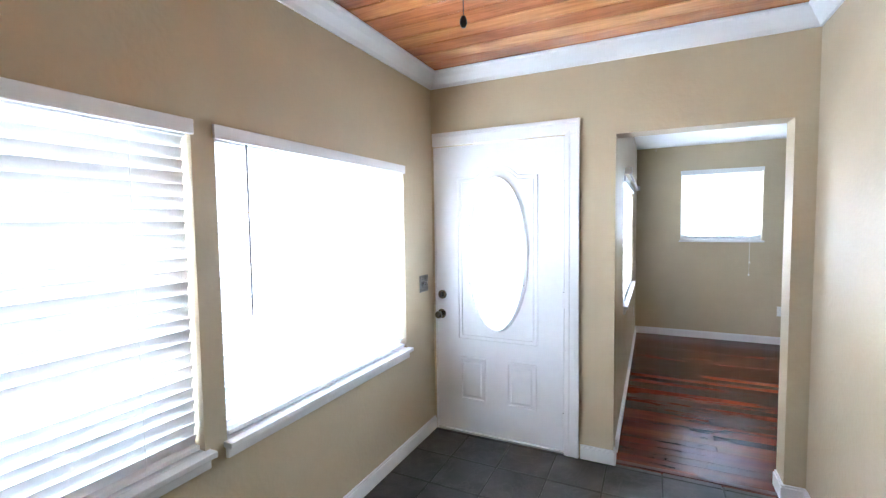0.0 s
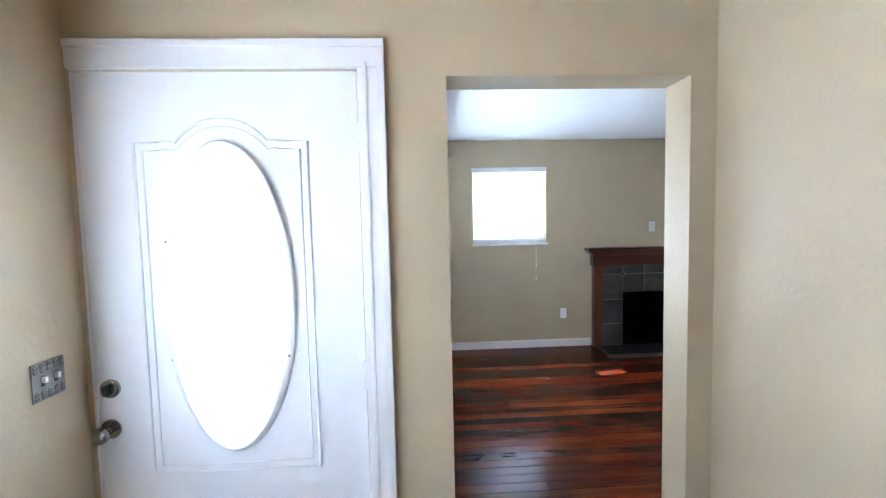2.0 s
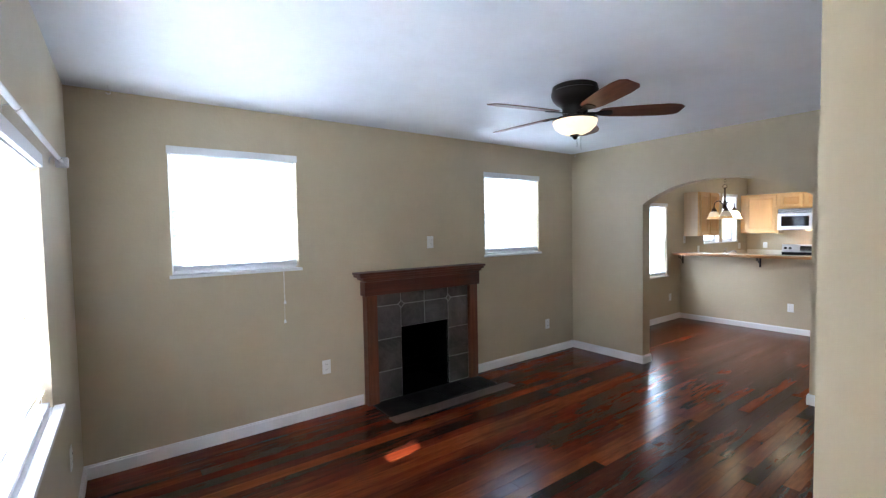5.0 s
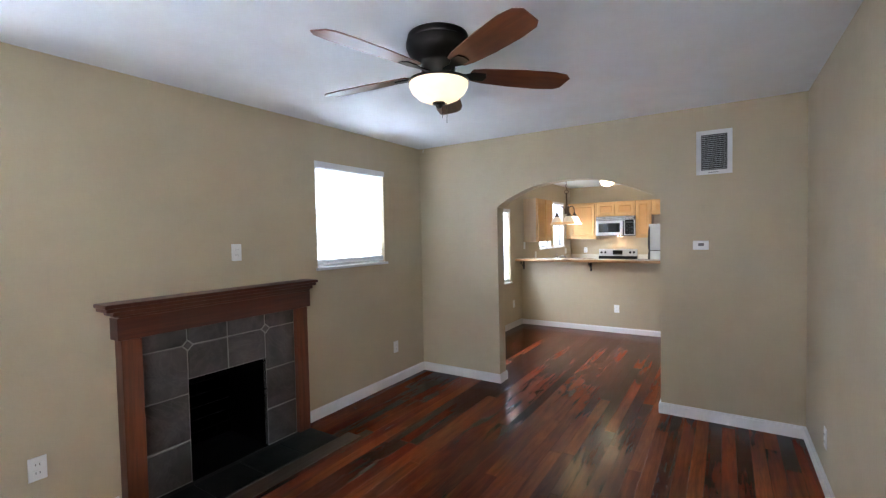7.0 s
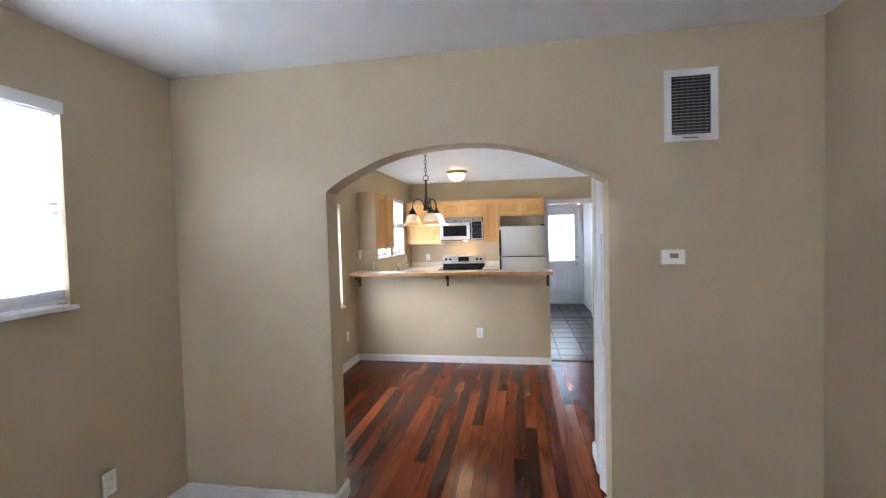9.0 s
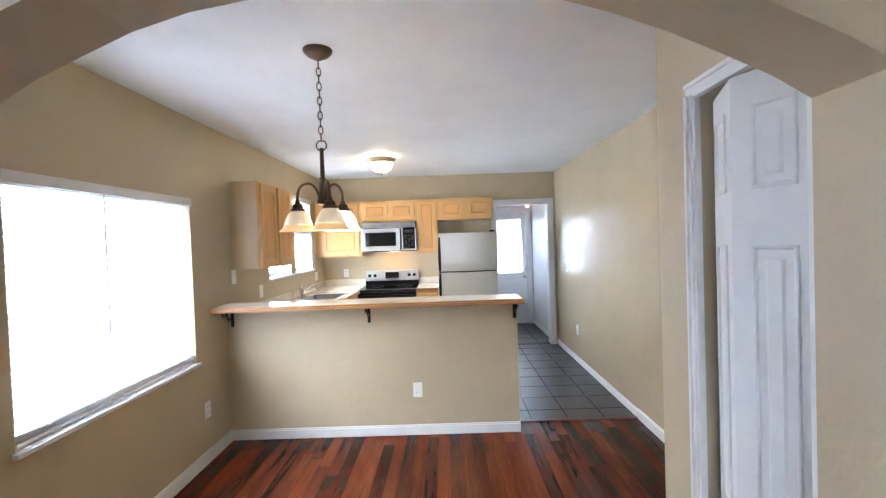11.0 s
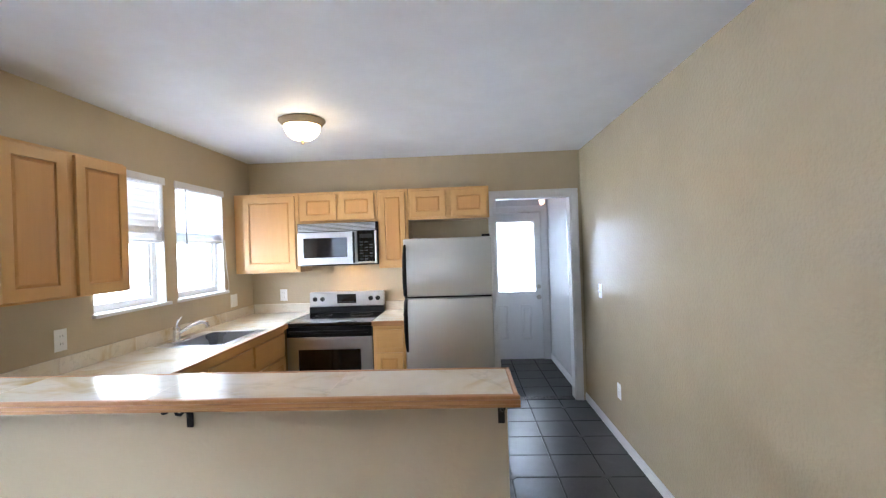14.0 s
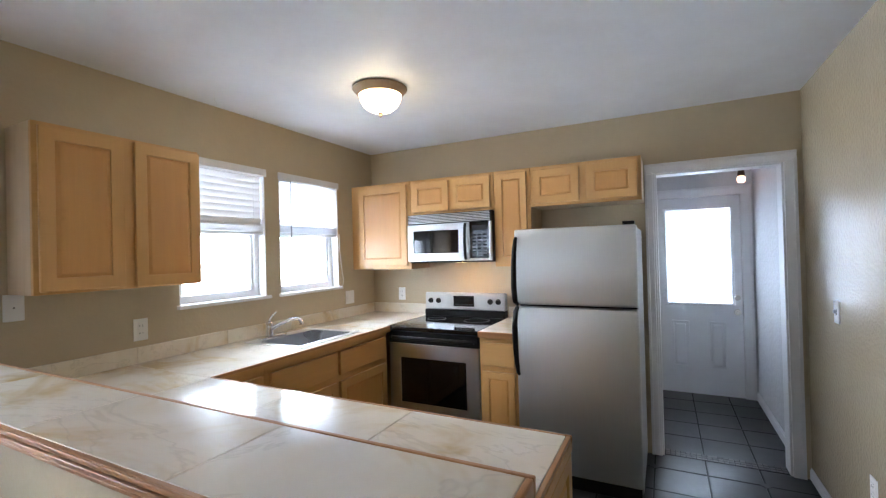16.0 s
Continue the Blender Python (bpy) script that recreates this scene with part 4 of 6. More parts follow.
part("pane", Shape().box(HALL_END + 0.02, HALL_END + 0.026, LY0, LY1, LZ0, LZ1), M_GLASS, bleaf).visible_shadow = False
stop = Shape().box(HALL_END + 0.05, HALL_END + 0.10, BACK_DOOR[0] + 0.001, BACK_DOOR[0] + 0.03, 0.0, zt).box(HALL_END + 0.05, HALL_END + 0.10, BACK_DOOR[1] - 0.03, BACK_DOOR[1] - 0.001, 0.0, zt)
stop.box(HALL_END + 0.05, HALL_END + 0.10, BACK_DOOR[0] + 0.031, BACK_DOOR[1] - 0.031, zt - 0.03, zt + 0.003)
part("door_stop", stop, M_TRIM, bd)
mini = slat_mesh(LY1 - LY0 + 0.01, 0.024, 0.002)
z = LZ1
while z > LZ0:
    piece("slat", mini, bleaf, pose(HALL_END - 0.012, (LY0 + LY1) / 2, z, 0, 0, 90) @ pose(0, 0, 0, -68))
    z -= 0.0205
TURN_E = Matrix.Translation((HALL_END, 0, 0)) @ pose(0, 0, 0, 0, 0, -90)
for a, b in ((3.085, 3.228), (3.402, 3.556)):
    part("lower_panel", Shape().panel(-b, -a, 0.262, 0.728, -0.004, 0.02, 0.022, TURN_E), M_DOOR, bleaf, bevel=0.003)
for z, r in ((0.827, 0.03), (0.969, 0.028)):
    part("knob" if z < 0.9 else "deadbolt", Shape().lathe([(0, 0), (r, 0), (r, 0.008), (0.012, 0.012), (0.012, 0.03), (r * 0.9, 0.04), (r * 0.8, 0.06 if z < 0.9 else 0.045), (0, 0.062 if z < 0.9 else 0.045)], 20,
         Matrix.Translation((HALL_END + 0.004, 2.992, z)) @ pose(0, 0, 0, 0, -90, 0)), M_NICKEL, bleaf, "satin nickel hardware", smooth=True)

# ---------------------------------------------------------------- closet bifold door, ajar
cd = thing("door_3", (4.64, CLOSET_Y - 0.03, 0), "white moulded bifold closet door standing ajar", "door", "", "structure")
FOLD, PIVOT_FAR, PIVOT_NEAR = Vector((4.638, 3.737, 0)), Vector((4.812, 3.668, 0)), Vector((4.474, 3.668, 0))


def closet_leaf(a, b):
    """One leaf from plan point a to b (b to the right seen from the room), with three raised fields."""
    d = b - a
    m = Matrix.Translation(a) @ pose(0, 0, 0, 0, 0, math.degrees(math.atan2(d.y, d.x)))
    w = d.length
    s = Shape().box(0.002, w - 0.002, 0.004, 0.034, 0.02, 1.868)
    bmesh.ops.transform(s.bm, matrix=m, verts=s.bm.verts)
    lf = part("leaf", s, M_DOOR, cd, bevel=0.002)
    for c, e in ((0.15, 0.72), (0.86, 1.50), (1.62, 1.80)):
        part("field", Shape().panel(0.045, w - 0.045, c, e, -0.001, 0.02, 0.010, m), M_DOOR, lf, bevel=0.002)


closet_leaf(PIVOT_FAR, FOLD)
closet_leaf(FOLD, PIVOT_NEAR)
part("top_track", Shape().box(CLOSET_OPEN[0] + 0.002, CLOSET_OPEN[1] - 0.002, CLOSET_Y - 0.07, CLOSET_Y - 0.04, 1.872, 1.884), M_NICKEL, cd)

# ---------------------------------------------------------------- fireplace
FX0, FX1 = 1.357, 2.605
FACE = NORTH - 0.055
fp = thing("fireplace", (1.975, NORTH, 0), "red-brown wooden fireplace with grey slate tile surround, unlit", "fireplace")
s = Shape()
for a, b, dz, dy, zz in ((FX0 - 0.090, FX1 + 0.058, 0.022, 0.160, 1.150), (FX0 - 0.080, FX1 + 0.050, 0.022, 0.146, 1.128), (FX0 - 0.045, FX1 + 0.030, 0.025, 0.128, 1.103), (FX0 - 0.015, FX1 + 0.015, 0.015, 0.114, 1.088)):
    s.box(a, b, NORTH - dy, NORTH - 0.001, zz, zz + dz - 0.0006)
part("mantel_shelf", s, M_MAHOGANY, fp, "dark red-brown stepped shelf", bevel=0.005, segments=3)
part("frieze", Shape().box(FX0 - 0.02, FX1 + 0.02, NORTH - 0.104, NORTH - 0.001, 0.965, 1.087), M_MAHOGANY, fp, bevel=0.004)
part("post", Shape().box(FX0, FX0 + 0.10, NORTH - 0.09, NORTH - 0.001, 0.0, 0.964), M_MAHOGANY_V, fp, bevel=0.004)
part("post", Shape().box(FX1 - 0.10, FX1, NORTH - 0.09, NORTH - 0.001, 0.0, 0.964), M_MAHOGANY_V, fp, bevel=0.004)
BX0, BX1, BZ = 1.716, 2.254, 0.642
surround = part("surround", Shape().plate([(FX0 + 0.10, 0.0), (BX0, 0.0), (BX0, BZ), (BX1, BZ), (BX1, 0.0), (FX1 - 0.10, 0.0), (FX1 - 0.10, 0.964), (FX0 + 0.10, 0.964)], [], 0.03,
                Matrix.Translation((0, NORTH - 0.02, 0)) @ AXIS_X), M_GROUT, fp, "pale grout between the tiles")
tiles = []
for zc in ((0.008, 0.261), (0.269, 0.551), (0.559, 0.851), (0.859, 0.962)):
    tiles.append((FX0 + 0.103, BX0 - 0.004, *zc))
for zc in ((0.008, 0.261), (0.269, 0.551), (0.559, 0.851), (0.859, 0.962)):
    tiles.append((BX1 + 0.004, FX1 - 0.103, *zc))
for a, b in ((BX0 + 0.003, 1.971), (1.979, BX1 - 0.003)):
    tiles += [(a, b, BZ + 0.004, 0.851), (a, b, 0.859, 0.962)]
for a, b, c, d in tiles:
    part("tile", Shape().box(a, b, FACE, FACE + 0.02, c, d), M_FIRETILE, surround, bevel=0.004, segments=1)
for cx in (BX0 - 0.001, BX1 + 0.001):
    part("corner_inset", Shape().box(-0.027, 0.027, -0.003, 0.010, -0.027, 0.027, pose(cx, FACE - 0.001, 0.855, 0, 45, 0)), M_GROUT, surround, "pale joint round a small diamond", bevel=0.001, segments=1)
    part("diamond_tile", Shape().box(-0.019, 0.019, -0.005, 0.010, -0.019, 0.019, pose(cx, FACE - 0.002, 0.855, 0, 45, 0)), M_FIRETILE, surround, bevel=0.002, segments=1)
part("firebox_side", Shape().box(BX0 - 0.004, BX0, NORTH - 0.05, NORTH + 0.45, 0.0, BZ + 0.004), M_SOOT, fp, "soot-black firebox lining")
part("firebox_side", Shape().box(BX1, BX1 + 0.004, NORTH - 0.05, NORTH + 0.45, 0.0, BZ + 0.004), M_SOOT, fp)
part("firebox_back", Shape().box(BX0 - 0.02, BX1 + 0.02, NORTH + 0.4505, NORTH + 0.48, 0.0, BZ + 0.02), M_SOOT, fp)
part("firebox_top", Shape().box(BX0, BX1, NORTH - 0.048, NORTH + 0.45, BZ, BZ + 0.02), M_SOOT, fp)
part("firebox_floor", Shape().box(BX0, BX1, NORTH - 0.05, NORTH + 0.45, -0.02, 0.006), M_SOOT, fp)
rng = random.Random(3)
for row in range(7):
    for col in range(4):
        xa = BX0 + 0.01 + col * 0.14 - (0.07 if row % 2 else 0)
        a, b = max(xa, BX0 + 0.004), min(xa + 0.132, BX1 - 0.004)
        if b - a > 0.03:
            part("firebrick", Shape().box(a, b, NORTH + 0.41 + rng.uniform(0, 0.006), NORTH + 0.435, 0.012 + row * 0.09, 0.094 + row * 0.09), M_SOOT, fp)
hearth = thing("hearth", (2.0, 5.85, 0), "black slate tile hearth slab with a wooden border", "hearth")
HX0, HX1, HY0 = 1.39, 2.60, 5.72
part("bed", Shape().box(HX0, HX1, HY0, NORTH - 0.06, -0.005, 0.006), M_GROUT_DARK, hearth)
for i in range(4):
    a = HX0 + 0.004 + i * 0.302
    part("slab", Shape().box(a, min(a + 0.296, HX1 - 0.004), HY0 + 0.004, 6.01, 0.001, 0.012), M_HEARTH, hearth, bevel=0.003, segments=1)
M_GREYWOOD = wood("grey_worn_border_wood", (0.040, 0.020, 0.012), (0.080, 0.046, 0.027), 0.5, "x")
part("border", Shape().box(HX0 - 0.02, HX1 + 0.10, HY0 - 0.13, HY0 - 0.002, -0.003, 0.006), M_GREYWOOD, hearth, "worn grey-brown border board", bevel=0.003)

# ---------------------------------------------------------------- ceiling fan
fan = thing("ceiling_fan", (2.09, 4.43, CEIL), "bronze ceiling fan with five cherry blades and a lit amber bowl", "ceiling fan")
C = Matrix.Translation((2.09, 4.43, 0))
part("motor_housing", Shape().lathe([(0, 2.44), (0.128, 2.44), (0.141, 2.433), (0.145, 2.415), (0.141, 2.405), (0.149, 2.400), (0.150, 2.382), (0.140, 2.355), (0.118, 2.330), (0.092, 2.312), (0.080, 2.296), (0.080, 2.268), (0.072, 2.250), (0.070, 2.243), (0, 2.243)], 40, C), M_BRONZE, fan, smooth=True)
part("light_fitter", Shape().lathe([(0, 2.244), (0.055, 2.244), (0.062, 2.242), (0.062, 2.235), (0.120, 2.232), (0.142, 2.226), (0.142, 2.214), (0, 2.214)], 36, C), M_BRONZE, fan, smooth=True)
part("glass_bowl", Shape().lathe([(0.140, 2.2135), (0.138, 2.198), (0.125, 2.172), (0.098, 2.147), (0.060, 2.130), (0.020, 2.123), (0, 2.122)], 36, C), M_GLOBE, fan, "lit amber glass bowl", smooth=True)
part("finial", Shape().lathe([(0.03, 2.127), (0.032, 2.119), (0.018, 2.113), (0.014, 2.105), (0.006, 2.097), (0, 2.095)], 20, C), M_BRONZE, fan, smooth=True)
for dx, dz in ((0.02, 2.03), (-0.02, 2.045)):
    part("pull_chain", Shape().tube([(2.09 + dx, 4.40, 2.22), (2.09 + dx, 4.40, dz)], 0.0013, 6), M_BRONZE, fan)
outline = [(0.16, -0.045), (0.22, -0.058), (0.40, -0.070), (0.56, -0.072), (0.625, -0.060), (0.655, -0.030), (0.64, 0.050), (0.61, 0.070), (0.52, 0.078), (0.36, 0.074), (0.22, 0.060), (0.16, 0.045), (0.145, 0.0)]
for k in range(5):
    m = C @ pose(0, 0, 2.262, 0, 0, 26 + 72 * k) @ pose(0, 0, 0, 0, 1, 0) @ pose(0, 0, 0, -12, 0, 0)
    sb = Shape().plate(outline, [], 0.006)
    bl = part("blade", sb, M_BLADE, fan, bevel=0.0015, segments=1)
    bl.matrix_basis = m
    arm = Shape().plate([(0.06, -0.018), (0.13, -0.014), (0.17, -0.032), (0.225, -0.030), (0.235, 0.0), (0.225, 0.030), (0.17, 0.032), (0.13, 0.014), (0.06, 0.018)], [], 0.006, Matrix.Translation((0, 0, -0.0065)))
    ab = new("blade_iron", arm.mesh("blade_iron", M_BRONZE, 0.002))
    ab.parent = bl

# ---------------------------------------------------------------- chandelier
CHX, CHY = 5.722, 4.94
ch = thing("chandelier", (CHX, CHY, CEIL), "bronze three-arm chandelier with cream bell glass shades", "chandelier")
C = Matrix.Translation((CHX, CHY, 0))
part("canopy", Shape().lathe([(0, 2.44), (0.068, 2.44), (0.066, 2.428), (0.05, 2.412), (0.022, 2.398), (0.008, 2.392), (0, 2.392)], 28, C), M_ANTIQUE, ch, smooth=True)
link = Shape().tube([(0.010 * math.cos(a), 0, 0.021 * math.sin(a)) for a in np.linspace(0, 2 * math.pi, 15)[:-1]], 0.0026, 6, closed=True).mesh("chain_link", M_ANTIQUE, smooth=True)
z, i = 2.385, 0
while z > 2.03:
    piece("chain_link", link, ch, pose(CHX, CHY, z - 0.012, 0, 0, 90 * (i % 2) + 20))
    z -= 0.034
    i += 1
part("ring", Shape().tube([(CHX, CHY + 0.024 * math.cos(a), 1.995 + 0.024 * math.sin(a)) for a in np.linspace(0, 2 * math.pi, 21)[:-1]], 0.0035, 8, closed=True), M_ANTIQUE, ch, smooth=True)
part("stem", Shape().lathe([(0, 1.985), (0.009, 1.983), (0.010, 1.90), (0.010, 1.845), (0.016, 1.84), (0.012, 1.83), (0.018, 1.82), (0.019, 1.78), (0.024, 1.77), (0.022, 1.755), (0.030, 1.735), (0.028, 1.72), (0, 1.712)], 22, C), M_ANTIQUE, ch, smooth=True)
for k in range(3):
    a = radians(88 + 120 * k)
    d = Vector((math.cos(a), math.sin(a), 0))
    p0 = Vector((CHX, CHY, 1.755))
    pts = [p0 + d * 0.02, p0 + d * 0.035 + Vector((0, 0, 0.040)), p0 + d * 0.065 + Vector((0, 0, 0.064)), p0 + d * 0.100 + Vector((0, 0, 0.056)), p0 + d * 0.120 + Vector((0, 0, 0.026)), p0 + d * 0.124 + Vector((0, 0, -0.02))]
    # smooth the bend
    fine = []
    for i in range(len(pts) - 1):
        q0, q1, q2, q3 = pts[max(i - 1, 0)], pts[i], pts[i + 1], pts[min(i + 2, len(pts) - 1)]
        for u in (0, 0.25, 0.5, 0.75):
            fine.append(0.5 * (2 * q1 + (q2 - q0) * u + (2 * q0 - 5 * q1 + 4 * q2 - q3) * u * u + (3 * q1 - q0 - 3 * q2 + q3) * u ** 3))
    fine.append(pts[-1])
    part("arm", Shape().tube(fine, 0.0065, 8), M_ANTIQUE, ch, smooth=True)
    c = p0 + d * 0.124
    S = Matrix.Translation((c.x, c.y, 0))
    part("socket_cup", Shape().lathe([(0, 1.742), (0.010, 1.742), (0.013, 1.728), (0.022, 1.722), (0.026, 1.705), (0.033, 1.700), (0.034, 1.690), (0, 1.690)], 22, S), M_ANTIQUE, ch, smooth=True)
    lit = k == 2
    part("shade", Shape().lathe([(0.026, 1.692), (0.035, 1.688), (0.048, 1.672), (0.059, 1.648), (0.066, 1.626), (0.063, 1.626), (0.056, 1.647), (0.046, 1.669), (0.033, 1.684), (0.026, 1.688)], 32, S),
         M_GLOBE_WHITE if lit else M_SHADE_DIM, ch, "lit white-hot glass shade" if lit else "cream glass bell shade", smooth=True)
    part("shade_rim", Shape().lathe([(0.0661, 1.6255), (0.069, 1.617), (0.079, 1.604), (0.0895, 1.598), (0.090, 1.595), (0.078, 1.600), (0.0655, 1.617), (0.0631, 1.6255)], 32, S),
         M_GLOBE_WHITE if lit else M_SHADE_RIM, ch, "" if lit else "amber glass rim", smooth=True)
    part("bulb", Shape().lathe([(0, 1.690), (0.012, 1.686), (0.024, 1.655), (0.026, 1.64), (0.018, 1.622), (0, 1.616)], 16, S), M_GLOBE_WHITE, ch, smooth=True)

# ---------------------------------------------------------------- kitchen ceiling light
cl = thing("ceiling_light", (8.48, 5.05, CEIL), "flush antique-brass ceiling light with a lit frosted dome", "ceiling light")
C = Matrix.Translation((8.48, 5.05, 0))
part("pan", Shape().lathe([(0, 2.44), (0.146, 2.44), (0.157, 2.434), (0.157, 2.428), (0.145, 2.416), (0.134, 2.402), (0.125, 2.394), (0, 2.394)], 40, C), M_BRASS, cl, smooth=True)
part("dome", Shape().lathe([(0.121, 2.395), (0.116, 2.366), (0.097, 2.333), (0.066, 2.310), (0.028, 2.298), (0, 2.297)], 36, C), M_DOME, cl, "lit frosted glass dome", smooth=True)
part("finial", Shape().lathe([(0.014, 2.299), (0.015, 2.292), (0.007, 2.285), (0.010, 2.277), (0, 2.268)], 16, C), M_BRASS, cl, smooth=True)

# ---------------------------------------------------------------- hall lamp
hl = thing("hall_lamp", (11.05, 2.98, 2.22), "small brass lamp holder with a lit bulb", "lamp")
C = Matrix.Translation((11.05, 2.98, 0))
part("holder", Shape().lathe([(0, 2.22), (0.03, 2.22), (0.03, 2.20), (0.02, 2.17), (0.028, 2.12), (0.03, 2.09), (0, 2.09)], 18, C), M_ANTIQUE, hl, smooth=True)
part("bulb", Shape().lathe([(0, 2.089), (0.022, 2.087), (0.032, 2.07), (0.03, 2.045), (0.018, 2.032), (0, 2.03)], 18, C), M_BULB, hl, "lit warm bulb", smooth=True)


# ---------------------------------------------------------------- peninsula
single("wall_peninsula", Shape().box(7.09, 7.128, 3.83, NORTH + 0.02, -0.1, 1.046), M_WALL, "tan half-height peninsula wall", "half wall", "structure", bevel=0.004)
bar = thing("bar_top", (6.98, 4.97, 1.047), "cream marble-look bar top with an orange oak edge", "countertop")
BAR = (6.832, 7.132, 3.815, NORTH - 0.002)
part("substrate", Shape().box(BAR[0] + 0.015, BAR[1] - 0.012, BAR[2] + 0.015, BAR[3], 1.047, 1.072), M_MAPLE_Y, bar)
for i in range(4):
    a = BAR[2] + 0.016 + i * 0.576
    part("slab", Shape().box(BAR[0] + 0.016, BAR[1] - 0.013, a, min(a + 0.5745, BAR[3] - 0.001), 1.0725, 1.0855), M_MARBLE, bar, bevel=0.0015, segments=1)
part("front_edge", Shape().box(BAR[0] + 0.002, BAR[0] + 0.0155, BAR[2], BAR[3], 1.048, 1.0862).box(BAR[0] - 0.002, BAR[0] + 0.004, BAR[2] - 0.003, BAR[3], 1.0485, 1.0585).box(BAR[0] - 0.006, BAR[0] + 0.004, BAR[2] - 0.003, BAR[3], 1.0605, 1.0725).box(BAR[0] - 0.002, BAR[0] + 0.004, BAR[2] - 0.003, BAR[3], 1.0745, 1.0858), M_OAK_EDGE, bar, "orange oak edging in three beads", bevel=0.0025)
part("back_edge", Shape().box(BAR[1] - 0.0125, BAR[1], BAR[2], BAR[3], 1.048, 1.0868), M_OAK_EDGE, bar, bevel=0.003)
part("end_edge", Shape().box(BAR[0] + 0.0158, BAR[1] - 0.0128, BAR[2], BAR[2] + 0.0155, 1.048, 1.0864), M_OAK_EDGE_X, bar, bevel=0.004)


def bracket(y):
    b = thing("shelf_bracket", (7.09, y, 1.0), "black iron scroll bracket under the bar top", "bracket", "brackets under the bar")
    part("upright", Shape().box(7.082, 7.0895, y - 0.012, y + 0.012, 0.90, 1.046), M_IRON, b, bevel=0.002)
    part("ledge", Shape().box(6.925, 7.0815, y - 0.012, y + 0.012, 1.039, 1.0465), M_IRON, b, bevel=0.002)
    hook = [(6.936, 1.038), (6.934, 1.020), (6.944, 1.004), (6.962, 1.000), (6.978, 1.008), (6.984, 1.024), (6.976, 1.034)]
    sweep = [(6.984, 1.024), (6.996, 1.032), (7.006, 1.018), (7.004, 0.996), (7.012, 0.976), (7.032, 0.966), (7.056, 0.972), (7.074, 0.958), (7.083, 0.940)]
    part("scroll", Shape().tube([(px, y, pz) for px, pz in hook], 0.005, 8), M_IRON, b, smooth=True)
    part("brace", Shape().tube([(px, y, pz) for px, pz in sweep], 0.006, 8), M_IRON, b, smooth=True)


for y in (3.852, 4.995, 6.075):
    bracket(y)

# ---------------------------------------------------------------- lower counter
CT = 0.93
ct = thing("kitchen_counter", (8.0, 5.8, CT - 0.04), "cream marble-look tile counter with oak edge, L-shaped", "countertop")
SINK = (8.32, 8.86, 5.565, 6.015)
PEN_R = 7.70
part("substrate", Shape().plate([(7.130, 3.862), (PEN_R - 0.012, 3.862), (PEN_R - 0.012, 5.482), (9.165, 5.482), (9.165, 5.52), (BACK - 0.001, 5.52), (BACK - 0.001, NORTH - 0.001), (7.130, NORTH - 0.001)],
     [rect(SINK[0], SINK[1], SINK[2], SINK[3])], 0.028, Matrix.Translation((0, 0, CT - 0.042))), M_MAPLE_Y, ct)
slabs = [(7.148, PEN_R - 0.013, 3.879, 4.40), (7.148, PEN_R - 0.013, 4.4025, 4.94), (7.148, PEN_R - 0.013, 4.9425, 5.483), (7.148, PEN_R - 0.013, 5.4855, NORTH - 0.003),
         (PEN_R - 0.0105, SINK[0], 5.498, NORTH - 0.003), (SINK[0] + 0.0025, SINK[1] - 0.0025, 5.498, SINK[2]), (SINK[0] + 0.0025, SINK[1] - 0.0025, SINK[3], NORTH - 0.003),
         (SINK[1], 9.30, 5.523, NORTH - 0.003), (SINK[1], 9.16, 5.498, 5.521), (9.3025, BACK - 0.003, 5.523, NORTH - 0.003)]
for a, b, c, d in slabs:
    part("slab", Shape().box(a, b, c, d, CT - 0.0138, CT), M_MARBLE, ct, bevel=0.001, segments=1)
part("edge", Shape().box(PEN_R - 0.0118, PEN_R, 3.862, 5.4835, CT - 0.042, CT + 0.001), M_OAK_EDGE, ct, bevel=0.003)
part("edge", Shape().box(PEN_R + 0.0005, 9.165, 5.484, 5.4955, CT - 0.042, CT + 0.001), M_OAK_EDGE_X, ct, bevel=0.003)
part("edge", Shape().box(7.146, PEN_R - 0.0122, 3.864, 3.8775, CT - 0.042, CT + 0.001), M_OAK_EDGE_X, ct, bevel=0.003)
bs = thing("backsplash", (8.5, NORTH, CT), "low cream marble-look backsplash strip", "backsplash")
for i in range(5):
    a = 7.18 + i * 0.534
    part("slab", Shape().box(a, min(a + 0.5315, BACK - 0.016), NORTH - 0.014, NORTH - 0.001, CT + 0.001, CT + 0.088), M_MARBLE, bs, bevel=0.0015, segments=1)
part("slab", Shape().box(BACK - 0.0145, BACK - 0.001, 5.53, NORTH - 0.016, CT + 0.001, CT + 0.088), M_MARBLE, bs, bevel=0.0015, segments=1)
sc = thing("side_counter", (9.5, 4.62, CT - 0.04), "short counter of cream marble-look tile beside the range", "countertop")
part("slab", Shape().box(9.17, BACK - 0.002, 4.487, 4.762, CT - 0.02, CT), M_MARBLE, sc, bevel=0.0015, segments=1)
part("edge", Shape().box(9.155, 9.1695, 4.485, 4.764, CT - 0.04, CT + 0.001), M_OAK_EDGE, sc, bevel=0.003)
part("upstand", Shape().box(BACK - 0.015, BACK - 0.001, 4.487, 4.762, CT + 0.001, CT + 0.088), M_MARBLE, sc, bevel=0.0015, segments=1)

